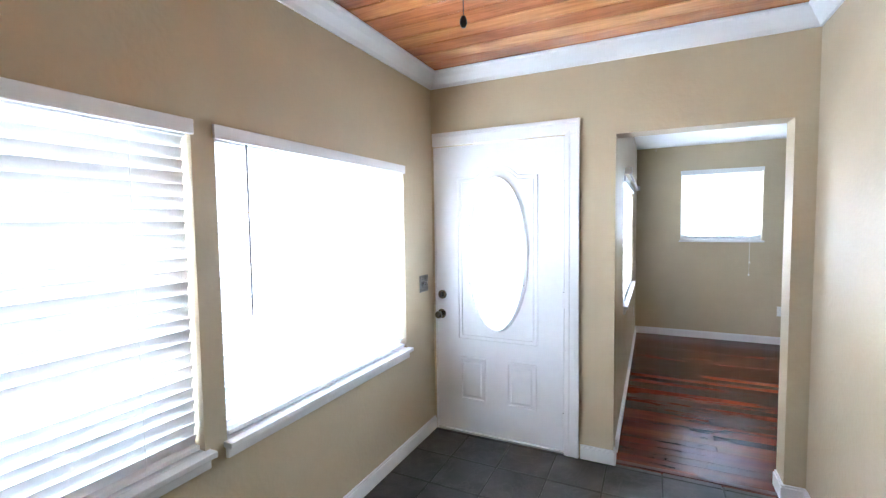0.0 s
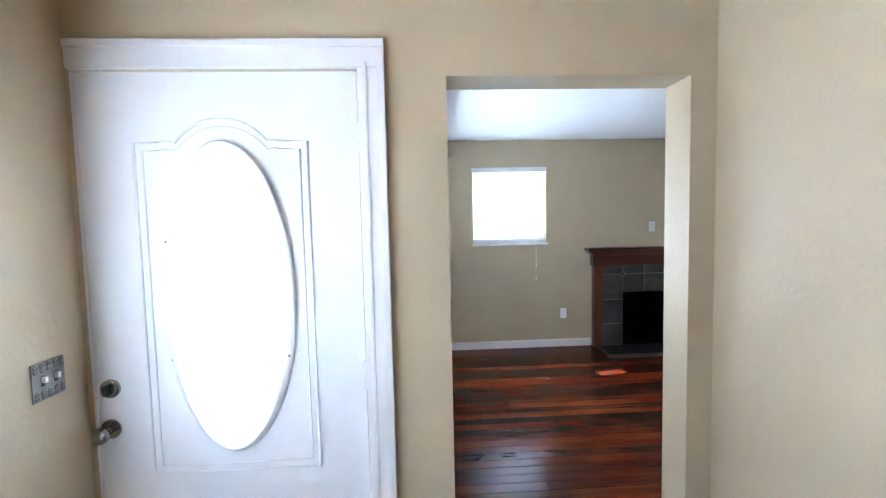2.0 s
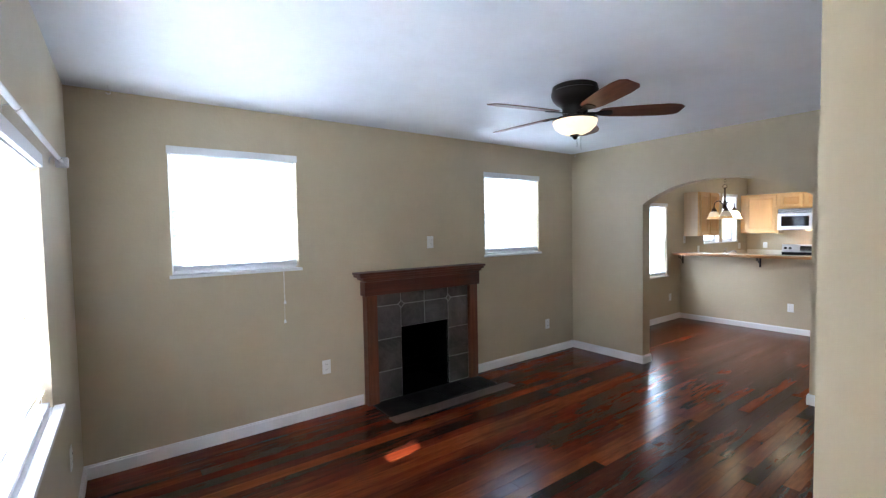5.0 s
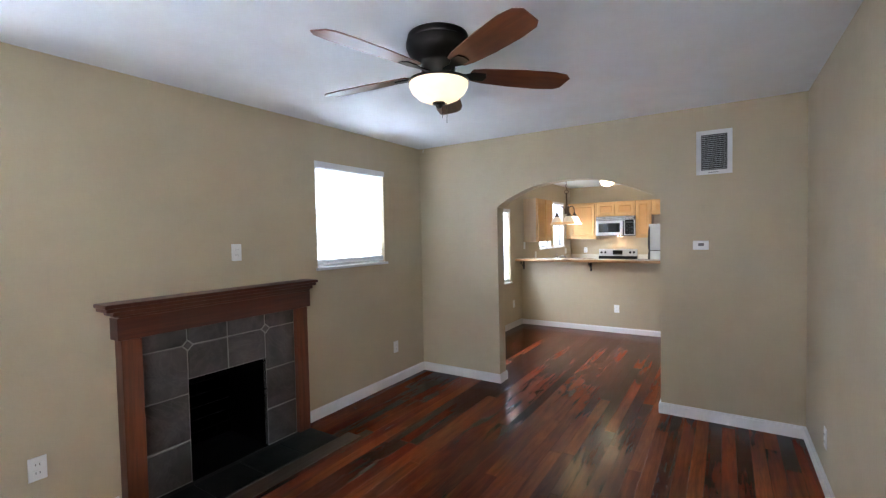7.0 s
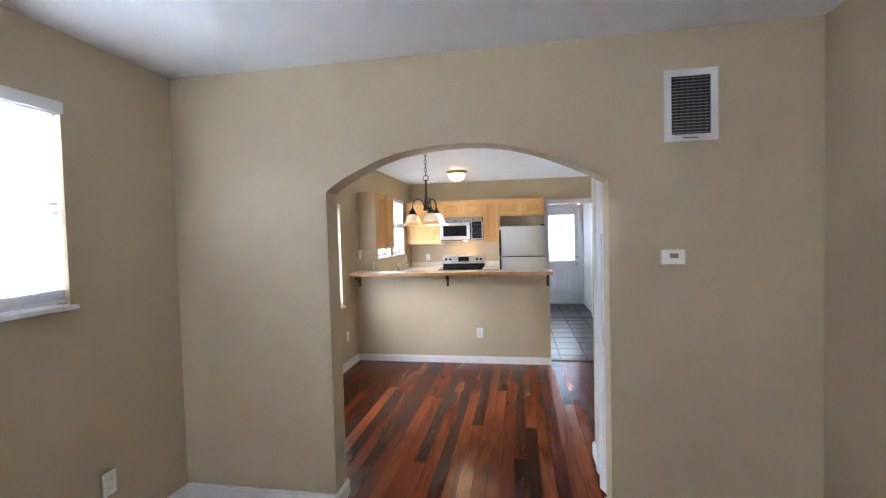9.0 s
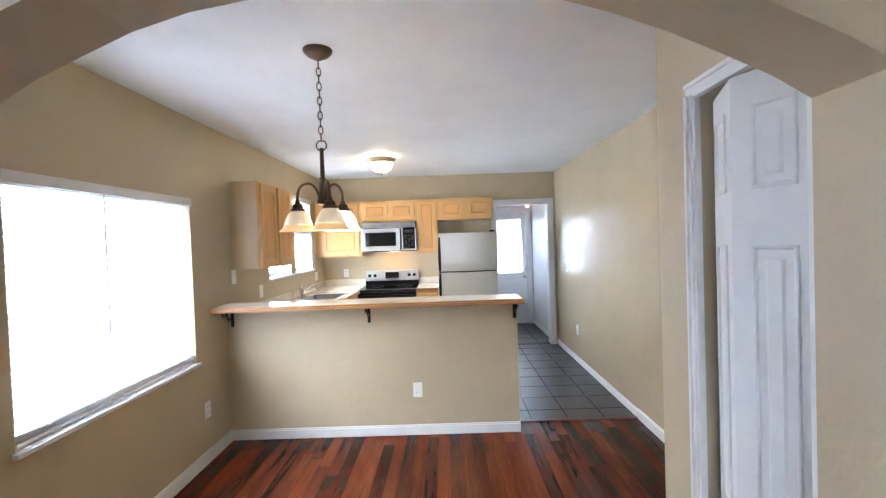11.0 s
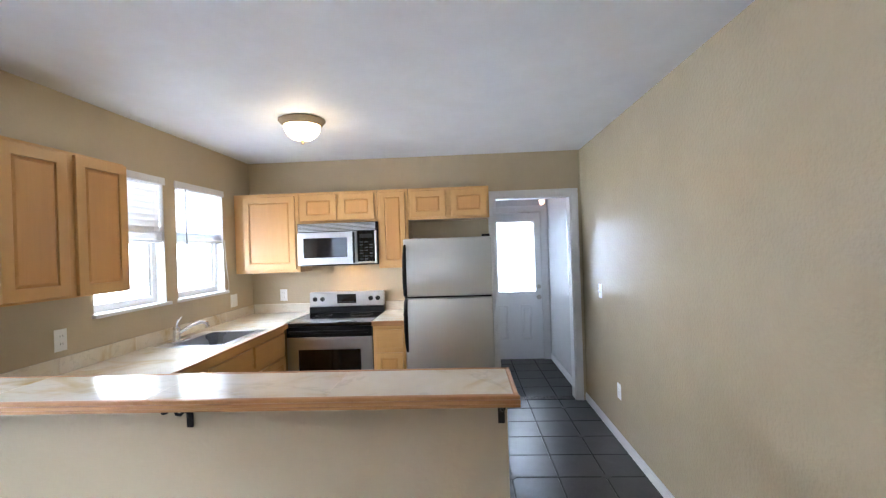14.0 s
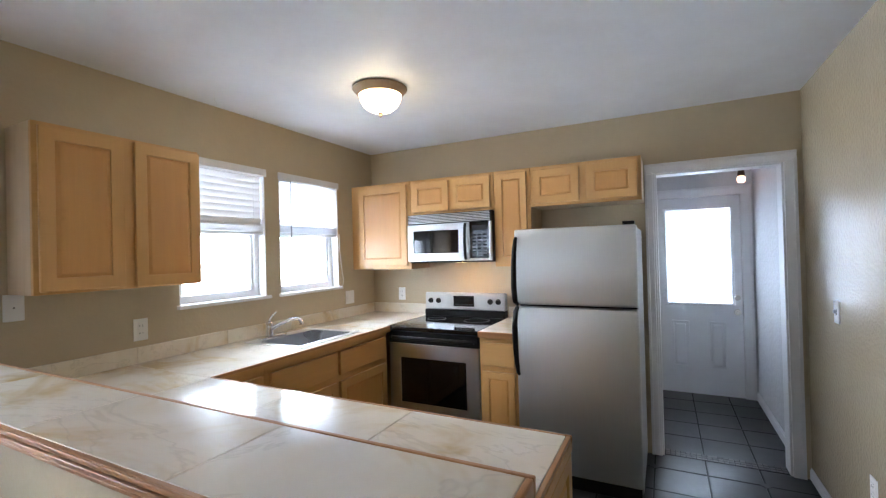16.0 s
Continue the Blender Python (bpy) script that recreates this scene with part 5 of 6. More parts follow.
# ---------------------------------------------------------------- sink and tap
sk = thing("kitchen_sink", (8.59, 5.79, CT), "single-bowl stainless steel drop-in sink", "sink")
s = Shape().plate(rect(SINK[0] - 0.018, SINK[1] + 0.018, SINK[2] - 0.018, SINK[3] + 0.018), [rect(SINK[0] + 0.03, SINK[1] - 0.03, SINK[2] + 0.03, SINK[3] - 0.075)], 0.004, Matrix.Translation((0, 0, CT + 0.001)))
part("rim", s, M_STEEL_Y, sk, bevel=0.0015, segments=1)
s = Shape()
x0, x1, y0, y1, zb = SINK[0] + 0.03, SINK[1] - 0.03, SINK[2] + 0.03, SINK[3] - 0.075, CT - 0.17
s.box(x0 - 0.003, x0, y0, y1, zb, CT + 0.001).box(x1, x1 + 0.003, y0, y1, zb, CT + 0.001).box(x0 - 0.003, x1 + 0.003, y0 - 0.003, y0, zb, CT + 0.001).box(x0 - 0.003, x1 + 0.003, y1, y1 + 0.003, zb, CT + 0.001).box(x0 - 0.003, x1 + 0.003, y0 - 0.003, y1 + 0.003, zb - 0.003, zb)
part("bowl", s, M_SINK, sk)
part("drain", Shape().lathe([(0, 0.003), (0.02, 0.003), (0.038, 0.005), (0.042, 0.002), (0.042, 0), (0, 0)], 24, Matrix.Translation((8.59, 5.77, zb))), M_CHROME, sk, smooth=True)
fc = thing("kitchen_faucet", (8.50, 5.985, CT + 0.005), "chrome single-lever kitchen faucet beside the sink", "faucet")
part("base_plate", Shape().box(8.40, 8.60, 5.96, 6.012, CT + 0.005, CT + 0.017), M_CHROME, fc, bevel=0.005, segments=3, smooth=True)
part("body", Shape().lathe([(0, 0.017), (0.026, 0.017), (0.024, 0.06), (0.022, 0.085), (0.024, 0.10), (0.018, 0.115), (0, 0.12)], 22, Matrix.Translation((8.47, 5.985, CT))), M_CHROME, fc, smooth=True)
part("spout", Shape().tube([(8.475, 5.975, CT + 0.065), (8.53, 5.945, CT + 0.095), (8.58, 5.915, CT + 0.115), (8.62, 5.89, CT + 0.118), (8.645, 5.875, CT + 0.105), (8.65, 5.872, CT + 0.075)], [0.013, 0.012, 0.0115, 0.012, 0.014, 0.015], 12), M_CHROME, fc, smooth=True)
part("lever", Shape().tube([(8.47, 5.985, CT + 0.115), (8.485, 5.985, CT + 0.14), (8.53, 5.985, CT + 0.17)], [0.010, 0.008, 0.006], 10), M_CHROME, fc, smooth=True)


# ---------------------------------------------------------------- cabinets
FACE_N = Matrix()                                                     # fronts to -y
FACE_W = pose(0, 0, 0, 0, 0, -90)                                     # local x -> -y, fronts to -x


def cabinet(name, facing, a0, a1, z0, z1, front, back, doors, label, category="cabinet", group="", drawers=(), side=None, frame_w=0.03, toe=0.0, body_top=None):
    """A face-frame cabinet. a0..a1 runs along the wall; doors and drawers are (a0, a1, z0, z1)."""
    base = ((a0 + a1) / 2, (front + back) / 2, z0) if facing == "n" else ((front + back) / 2, (a0 + a1) / 2, z0)
    c = thing(name, base, label, category, group)

    def put(s, u0, u1, d0, d1, w0, w1):
        return s.box(u0, u1, d0, d1, w0, w1) if facing == "n" else s.box(d0, d1, u0, u1, w0, w1)
    part("body", put(Shape(), a0, a1, front + 0.019, back, z0 + toe, body_top or z1), side or M_MAPLE_SIDE, c, bevel=0.002)
    if toe:
        part("plinth", put(Shape(), a0, a1, front + 0.07, back, z0, z0 + toe), M_BLACK, c)
    grain = M_MAPLE_Z
    f = put(Shape(), a0, a1, front, front + 0.0188, z0 + toe, z1)
    part("face_frame", f, grain, c, bevel=0.002)
    for k, (u0, u1, w0, w1) in enumerate(doors):
        m = Matrix.Translation((0, front, 0)) if facing == "n" else Matrix.Translation((front, 0, 0)) @ FACE_W
        e0, e1 = (u0, u1) if facing == "n" else (-u1, -u0)
        rail = min(0.055, (u1 - u0) * 0.2)
        inner = (e0 + rail, e1 - rail, w0 + rail, w1 - rail)
        d = part("door", Shape().plate(rect(e0, e1, w0, w1), [rect(*inner)], 0.0195, m @ Matrix.Translation((0, -0.001, 0)) @ AXIS_X), grain, c, bevel=0.0035)
        field = Shape().box(inner[0] - 0.003, inner[1] + 0.003, -0.0125, -0.0015, inner[2] - 0.003, inner[3] + 0.003)
        front_face = min(field.bm.faces, key=lambda q: q.calc_center_median().y)
        bmesh.ops.inset_region(field.bm, faces=[front_face], thickness=0.005, depth=0.0)
        bmesh.ops.inset_region(field.bm, faces=[front_face], thickness=min(0.022, rail * 0.42), depth=0.0060)
        bmesh.ops.transform(field.bm, matrix=m, verts=field.bm.verts)
        part("panel", field, M_MAPLE_PANEL, d, "orange maple raised panel")
    for u0, u1, w0, w1 in drawers:
        part("drawer_front", put(Shape(), u0, u1, front - 0.020, front - 0.001, w0, w1), M_MAPLE_Y if facing != "n" else M_MAPLE_X, c, bevel=0.004)
    return c


UB, UT = 1.345, 2.085
cabinet("wall_cabinet", "n", 7.207, 7.918, 1.345, 2.062, NORTH - 0.237, NORTH - 0.001, [(7.224, 7.540, 1.358, 2.044), (7.588, 7.914, 1.350, 2.050)], "pale maple two-door wall cabinet over the peninsula", "wall cabinet")
XF = BACK - 0.31
cabinet("wall_cabinet", "w", 5.502, NORTH - 0.002, UB, UT, XF, BACK - 0.001, [(5.535, 6.03, 1.375, 2.055)], "maple single-door corner wall cabinet", "wall cabinet")
cabinet("wall_cabinet", "w", 4.760, 5.500, 1.795, UT, XF, BACK - 0.001, [(5.14, 5.475, 1.815, 2.06), (4.785, 5.115, 1.815, 2.06)], "short maple two-door cabinet over the microwave", "wall cabinet")
cabinet("wall_cabinet", "w", 4.474, 4.758, 1.36, UT, XF, BACK - 0.001, [(4.50, 4.735, 1.385, 2.06)], "narrow tall maple wall cabinet", "wall cabinet")
cabinet("wall_cabinet", "w", 3.728, 4.472, 1.795, UT, XF, BACK - 0.001, [(4.125, 4.45, 1.815, 2.06), (3.75, 4.075, 1.815, 2.06)], "short maple two-door cabinet over the refrigerator", "wall cabinet")
cabinet("base_cabinet", "w", 4.488, 4.762, 0.0, CT - 0.041, 9.19, BACK - 0.001, [(4.51, 4.74, 0.13, 0.66)], "narrow maple base cabinet with a drawer", "base cabinet", drawers=[(4.51, 4.74, 0.70, 0.855)], toe=0.09)
cabinet("sink_cabinet", "n", 8.02, 9.155, 0.0, CT - 0.043, 5.515, NORTH - 0.02, [(8.05, 8.575, 0.13, 0.66), (8.605, 9.125, 0.13, 0.66)], "maple sink base cabinet with two doors", "base cabinet", drawers=[(8.05, 8.575, 0.70, 0.855), (8.605, 9.125, 0.70, 0.855)], toe=0.09, body_top=0.74)
cabinet("base_cabinet", "n", 7.705, 8.018, 0.0, CT - 0.043, 5.515, NORTH - 0.02, [(7.73, 7.99, 0.13, 0.855)], "maple base cabinet in the counter corner", "base cabinet", toe=0.09)
pc = thing("peninsula_cabinet", (7.42, 4.6, 0), "maple base cabinets under the peninsula counter", "base cabinet")
part("body", Shape().box(7.162, 7.685, 3.875, 5.512, 0.09, CT - 0.043), M_MAPLE_SIDE, pc, bevel=0.002)
part("plinth", Shape().box(7.162, 7.62, 3.90, 5.512, 0.0, 0.0895), M_BLACK, pc)
part("end_panel", Shape().panel(7.17, 7.68, 0.095, CT - 0.045, 3.862, 3.874, 0.06), M_MAPLE_Z, pc, bevel=0.002)
for a in (3.90, 4.44, 4.98):
    m = Matrix.Translation((7.686, 0, 0)) @ pose(0, 0, 0, 0, 0, 90)
    part("door", Shape().panel(a, a + 0.50, 0.13, 0.855, -0.019, 0.0, 0.052, m), M_MAPLE_Z, pc, bevel=0.0025)

# ---------------------------------------------------------------- microwave
mw = thing("microwave_oven", (9.65, 5.125, 1.398), "stainless over-the-range microwave with a black control panel", "microwave")
MX, MY0, MY1, MZ0, MZ1 = 9.475, 4.762, 5.498, 1.398, 1.792
part("body", Shape().box(MX + 0.03, BACK - 0.002, MY0, MY1, MZ0, MZ1), M_BLACK, mw, bevel=0.004)
# Solid backing coloured black, so the louvre gaps read as shaded lines.
part("vent_grille", Shape().box(MX + 0.004, MX + 0.029, MY0 + 0.002, MY1 - 0.002, 1.712, MZ1 - 0.002), M_BLACK, mw, "black backing for the shade between the louvres", bevel=0.003)
for i in range(6):
    part("louvre", Shape().box(MX - 0.004, MX + 0.005, MY0 + 0.012, MY1 - 0.012, 1.717 + i * 0.0122, 1.7232 + i * 0.0122), M_STEEL_Y, mw)
mdoor = part("door", Shape().plate(rect(4.945, MY1 - 0.002, MZ0 + 0.012, 1.708), [rect(5.035, MY1 - 0.055, MZ0 + 0.075, 1.655)], 0.03, Matrix.Translation((MX, 0, 0)) @ AXIS_Y), M_STEEL_Y, mw, "brushed stainless door", bevel=0.003)
part("window", Shape().box(MX + 0.008, MX + 0.02, 5.033, MY1 - 0.053, MZ0 + 0.073, 1.657), M_BLACKGLASS, mdoor, "dark glass door window")
part("handle", Shape().tube([(MX - 0.002, 4.975, 1.425), (MX - 0.032, 4.968, 1.455), (MX - 0.040, 4.966, 1.56), (MX - 0.032, 4.968, 1.665), (MX - 0.002, 4.975, 1.695)], 0.011, 10), M_BLACK, mdoor, "black curved handle", smooth=True)
pan = part("control_panel", Shape().box(MX + 0.002, MX + 0.029, MY0 + 0.020, 4.942, MZ0 + 0.030, 1.708), M_BLACKGLASS, mw, "black glass control panel", bevel=0.003)
part("panel_border", Shape().box(MX, MX + 0.029, MY0 + 0.002, MY0 + 0.0195, MZ0 + 0.012, 1.708).box(MX, MX + 0.029, MY0 + 0.020, 4.942, MZ0 + 0.012, MZ0 + 0.0295), M_STEEL_Y, mw, "stainless panel border", bevel=0.002)
for r in range(7):
    for c in range(3):
        part("button", Shape().box(MX + 0.0005, MX + 0.0025, 4.80 + c * 0.045, 4.830 + c * 0.045, 1.445 + r * 0.026, 1.457 + r * 0.026), M_KEY if (r + c) % 3 else M_BLACK, pan)
part("display", Shape().box(MX + 0.0005, MX + 0.0025, 4.80, 4.92, 1.645, 1.68), M_SLOT, pan)
part("lamp_lens", Shape().box(9.60, 9.66, 5.02, 5.12, MZ0 - 0.003, MZ0 + 0.004), M_MWLAMP, mw, "lit hood lamp lens")

# ---------------------------------------------------------------- range
rg = thing("kitchen_range", (9.5, 5.14, 0), "stainless electric range with a black glass cooktop", "range")
RY0, RY1, RX = 4.772, 5.512, 9.19
part("body", Shape().box(RX + 0.03, BACK - 0.012, RY0, RY1, 0.05, 0.895), M_BLACK, rg, bevel=0.003)
ck = part("cooktop", Shape().box(RX - 0.015, 9.79, RY0 - 0.004, RY1 + 0.004, 0.896, 0.926), M_BLACKGLASS, rg, "black glass cooktop", bevel=0.006, segments=3)
for cx, cy, r in ((9.36, 5.32, 0.10), (9.36, 4.96, 0.075), (9.62, 5.32, 0.075), (9.62, 4.96, 0.10)):
    part("burner_ring", Shape().lathe([(r - 0.003, 0.9265), (r, 0.9268), (r + 0.003, 0.9265)], 40, Matrix.Translation((cx, cy, 0))), M_KEY, ck)
part("riser", Shape().box(9.765, BACK - 0.012, RY0, RY1, 0.927, 0.985), M_BLACK, rg, bevel=0.003)
bg = part("back_guard", Shape().box(9.775, BACK - 0.012, RY0 + 0.001, RY1 - 0.001, 0.986, 1.128), M_STEEL_Y, rg, "stainless control panel", bevel=0.008, segments=3)
part("clock_panel", Shape().box(9.7715, 9.776, 5.045, 5.235, 1.015, 1.105), M_BLACKGLASS, bg, "black glass clock panel", bevel=0.001)
for i in range(4):
    part("key", Shape().box(9.7695, 9.772, 5.06 + i * 0.042, 5.09 + i * 0.042, 1.025, 1.035), M_KEY, bg)
for y in (5.455, 5.38, 4.90, 4.83):
    part("knob", Shape().lathe([(0, 0), (0.023, 0), (0.023, 0.006), (0.018, 0.010), (0.016, 0.024), (0, 0.025)], 20, Matrix.Translation((9.776, y, 1.06)) @ pose(0, 0, 0, 0, -90, 0)), M_BLACK, bg, "black knob", smooth=True)
od = part("oven_door", Shape().plate(rect(RY0 + 0.002, RY1 - 0.002, 0.255, 0.80), [rect(RY0 + 0.10, RY1 - 0.10, 0.36, 0.695)], 0.03, Matrix.Translation((RX, 0, 0)) @ AXIS_Y), M_STEEL_Y, rg, "stainless oven door", bevel=0.004)
part("window", Shape().box(RX + 0.006, RX + 0.02, RY0 + 0.098, RY1 - 0.098, 0.358, 0.697), M_BLACKGLASS, od, "dark oven window")
part("door_top", Shape().box(RX - 0.002, RX + 0.029, RY0 + 0.002, RY1 - 0.002, 0.802, 0.890), M_BLACK, od, "glossy black door rail", bevel=0.006)
part("handle", Shape().tube([(RX, RY0 + 0.03, 0.845), (RX - 0.035, RY0 + 0.06, 0.85), (RX - 0.045, 5.14, 0.852), (RX - 0.035, RY1 - 0.06, 0.85), (RX, RY1 - 0.03, 0.845)], 0.013, 10), M_BLACK, od, "black bar handle", smooth=True)
part("storage_drawer", Shape().box(RX, RX + 0.029, RY0 + 0.002, RY1 - 0.002, 0.07, 0.248), M_STEEL_Y, rg, bevel=0.004)
for y in (RY0 + 0.04, RY1 - 0.04):
    for x in (RX + 0.06, BACK - 0.06):
        part("foot", Shape().lathe([(0, 0), (0.018, 0), (0.014, 0.05), (0, 0.05)], 12, Matrix.Translation((x, y, 0))), M_BLACK, rg)

# ---------------------------------------------------------------- refrigerator
fr = thing("refrigerator", (9.45, 4.11, 0), "stainless top-freezer refrigerator with black handles", "refrigerator")
RFY0, RFY1, RFX, RFZ = 3.745, 4.468, 9.10, 1.612
part("cabinet_shell", Shape().box(RFX + 0.075, BACK - 0.03, RFY0 + 0.004, RFY1 - 0.004, 0.03, RFZ - 0.012), M_STEEL_SIDE, fr, "grey painted sides", bevel=0.006)
up = part("freezer_door", Shape().box(RFX, RFX + 0.066, RFY0, RFY1, 1.132, RFZ), M_STEEL_Z, fr, bevel=0.012, segments=3, smooth=True)
lo = part("fridge_door", Shape().box(RFX, RFX + 0.066, RFY0, RFY1, 0.095, 1.118), M_STEEL_Z, fr, bevel=0.012, segments=3, smooth=True)
part("gasket", Shape().box(RFX + 0.0665, RFX + 0.0745, RFY0 + 0.01, RFY1 - 0.01, 0.10, RFZ - 0.016), M_BLACK, fr)
part("kick_grille", Shape().box(RFX + 0.02, RFX + 0.07, RFY0 + 0.01, RFY1 - 0.01, 0.012, 0.088), M_BLACK, fr, bevel=0.004)
part("hinge_cap", Shape().box(RFX + 0.01, RFX + 0.10, RFY0 + 0.01, RFY0 + 0.075, RFZ + 0.001, RFZ + 0.022), M_BLACK, fr, bevel=0.005)
for door_part, zz in ((up, [1.135, 1.155, 1.25, 1.38, 1.48, 1.545, 1.56]), (lo, [1.115, 1.095, 1.0, 0.87, 0.77, 0.70, 0.685])):
    off = [0.004, 0.046, 0.070, 0.064, 0.044, 0.018, 0.002]
    part("handle", Shape().tube([(RFX - o, RFY1 - 0.012, z) for z, o in zip(zz, off)], [0.012, 0.016, 0.018, 0.017, 0.015, 0.012, 0.009], 12), M_BLACK, door_part, "black curved handle", smooth=True)
for y in (RFY0 + 0.05, RFY1 - 0.05):
    for x in (RFX + 0.12, BACK - 0.10):
        part("foot", Shape().lathe([(0, 0), (0.02, 0), (0.016, 0.03), (0, 0.03)], 12, Matrix.Translation((x, y, 0))), M_BLACK, fr)


# ---------------------------------------------------------------- outlets, switches, vent, thermostat
def wall_plate(name, at, face, label, style="outlet", w=0.072, h=0.116, category=""):
    """A cover plate on a wall; face: the side it looks to ('-y', '+y', '-x', '+x')."""
    turn = {"-y": 0, "+x": 90, "+y": 180, "-x": -90}[face]
    p = thing(name, at, label, category or ("outlet" if style == "outlet" else "light switch"))
    m = Matrix.Translation(at) @ pose(0, 0, 0, 0, 0, turn)
    mat = M_PEWTER if style == "steel" else M_PLASTIC
    body = Shape().box(-w / 2, w / 2, -0.006, -0.0005, -h / 2, h / 2)
    bmesh.ops.transform(body.bm, matrix=m, verts=body.bm.verts)
    part("plate", body, mat, p, bevel=0.0025)

    def add_box(n, mm, *b):
        s = Shape().box(*b)
        bmesh.ops.transform(s.bm, matrix=m, verts=s.bm.verts)
        return part(n, s, mm, p)
    if style == "outlet":
        for zc in (-0.02, 0.02):
            add_box("socket", M_PLASTIC, -0.017, 0.017, -0.0085, -0.006, zc - 0.0145, zc + 0.0145)
            add_box("slot", M_SLOT, -0.0085, -0.0062, -0.0092, -0.0086, zc - 0.004, zc + 0.006)
            add_box("slot", M_SLOT, 0.0062, 0.0085, -0.0092, -0.0086, zc - 0.004, zc + 0.006)
    elif style == "blank":
        add_box("screw", M_SLOT, -0.003, 0.003, -0.0072, -0.006, -0.003, 0.003)
    elif style == "rocker":
        for xc in (-0.023, 0.023):
            add_box("rocker", M_PLASTIC, xc - 0.016, xc + 0.016, -0.0095, -0.006, -0.033, 0.033)
    else:
        n = 2 if style == "steel" else 1
        for k in range(n):
            xc = (k - (n - 1) / 2) * 0.046
            add_box("toggle", M_PLASTIC, xc - 0.005, xc + 0.005, -0.018, -0.006, -0.004, 0.012)
            add_box("slot", M_SLOT, xc - 0.007, xc + 0.007, -0.0066, -0.0062, -0.015, 0.015)
        if style == "steel":
            for ox in (-0.046, -0.023, 0.0, 0.023, 0.046):
                for oz in (-0.046, -0.034, 0.034, 0.046):
                    boss = Shape().lathe([(0.009, 0), (0.007, 0.004), (0.003, 0.005), (0.002, 0.002), (0, 0.002)], 10, m @ Matrix.Translation((ox, -0.006, oz)) @ pose(0, 0, 0, 90))
                    part("rosette", boss, M_PEWTER, p, smooth=True)
    return p


wall_plate("wall_outlet", (1.014, NORTH, 0.40), "-y", "white duplex outlet low on the tan wall")
wall_plate("wall_outlet", (3.785, NORTH, 0.366), "-y", "white duplex outlet low on the tan wall")
wall_plate("wall_outlet", (2.09, NORTH, 1.408), "-y", "white duplex outlet above the mantel")
wall_plate("wall_outlet", (LIV_W, 5.46, 0.42), "+x", "white duplex outlet low on the textured wall")
wall_plate("wall_outlet", (3.56, LIV_S2, 0.30), "+y", "white duplex outlet low on the tan wall")
wall_plate("wall_outlet", (6.757, NORTH, 0.373), "-y", "white duplex outlet under the dining window")
wall_plate("wall_outlet", (7.09, 4.633, 0.355), "-x", "white duplex outlet on the peninsula")
wall_plate("wall_outlet", (7.735, NORTH, 1.108), "-y", "white duplex outlet over the counter")
wall_plate("wall_outlet", (8.91, SOUTH, 0.394), "+y", "white duplex outlet low on the textured wall")
wall_plate("wall_outlet", (6.40, SOUTH, 0.40), "+y", "white duplex outlet low on the textured wall")
wall_plate("wall_outlet", (BACK, 5.80, 1.105), "-x", "white duplex outlet over the backsplash")
wall_plate("cable_plate", (7.225, NORTH, 1.287), "-y", "white cover plate with one jack", "blank", category="wall plate")
wall_plate("switch_plate", (9.48, NORTH, 1.103), "-y", "white double switch plate by the window", "rocker", w=0.115)
wall_plate("light_switch", (6.142, SOUTH, 1.135), "+y", "white toggle switch on the textured wall", "switch")
wall_plate("light_switch", (9.30, SOUTH, 1.118), "+y", "white toggle switch near the doorway", "switch")
wall_plate("light_switch", (PORCH_W, 2.399, 1.090), "+x", "ornate pewter double switch plate by the front door", "steel", w=0.116)

vt = thing("return_vent", (ARCH_W, 3.365, 1.92), "white metal return-air grille on the wall", "air vent")
VY0, VY1, VZ0, VZ1 = 3.247, 3.481, 1.919, 2.252
part("frame", Shape().plate(rect(VY0, VY1, VZ0, VZ1), [rect(VY0 + 0.032, VY1 - 0.032, VZ0 + 0.032, VZ1 - 0.032)], 0.009, Matrix.Translation((ARCH_W - 0.0095, 0, 0)) @ AXIS_Y), M_TRIM, vt, bevel=0.002)
# Near-black sheet on the unbroken wall paints the shade inside the grille.
part("backing", Shape().box(ARCH_W - 0.0035, ARCH_W - 0.001, VY0 + 0.02, VY1 - 0.02, VZ0 + 0.02, VZ1 - 0.02), M_SLOT, vt, "near-black sheet for the shade behind the bars")
for i in range(18):
    z = VZ0 + 0.038 + i * 0.0148
    part("slat", Shape().box(ARCH_W - 0.0085, ARCH_W - 0.0055, VY0 + 0.030, VY1 - 0.030, z, z + 0.0030), M_STEEL_SIDE, vt, "grey louvre")
for i in range(6):
    y = VY0 + 0.050 + i * 0.026
    part("bar", Shape().box(ARCH_W - 0.0054, ARCH_W - 0.0038, y, y + 0.0024, VZ0 + 0.032, VZ1 - 0.032), M_GREYSTEEL, vt)
part("lever", Shape().box(ARCH_W - 0.0125, ARCH_W - 0.0096, 3.335, 3.400, VZ0 + 0.012, VZ0 + 0.016), M_SLOT, vt, "dark damper lever slot")

th = thing("thermostat", (ARCH_W, 3.45, 1.38), "small white wall thermostat with a grey screen", "thermostat")
part("case", Shape().box(ARCH_W - 0.026, ARCH_W - 0.001, 3.398, 3.504, 1.342, 1.412), M_PLASTIC, th, bevel=0.006, segments=3)
part("screen", Shape().box(ARCH_W - 0.0275, ARCH_W - 0.0255, 3.430, 3.468, 1.372, 1.394), M_GREYSTEEL, th, "grey display")

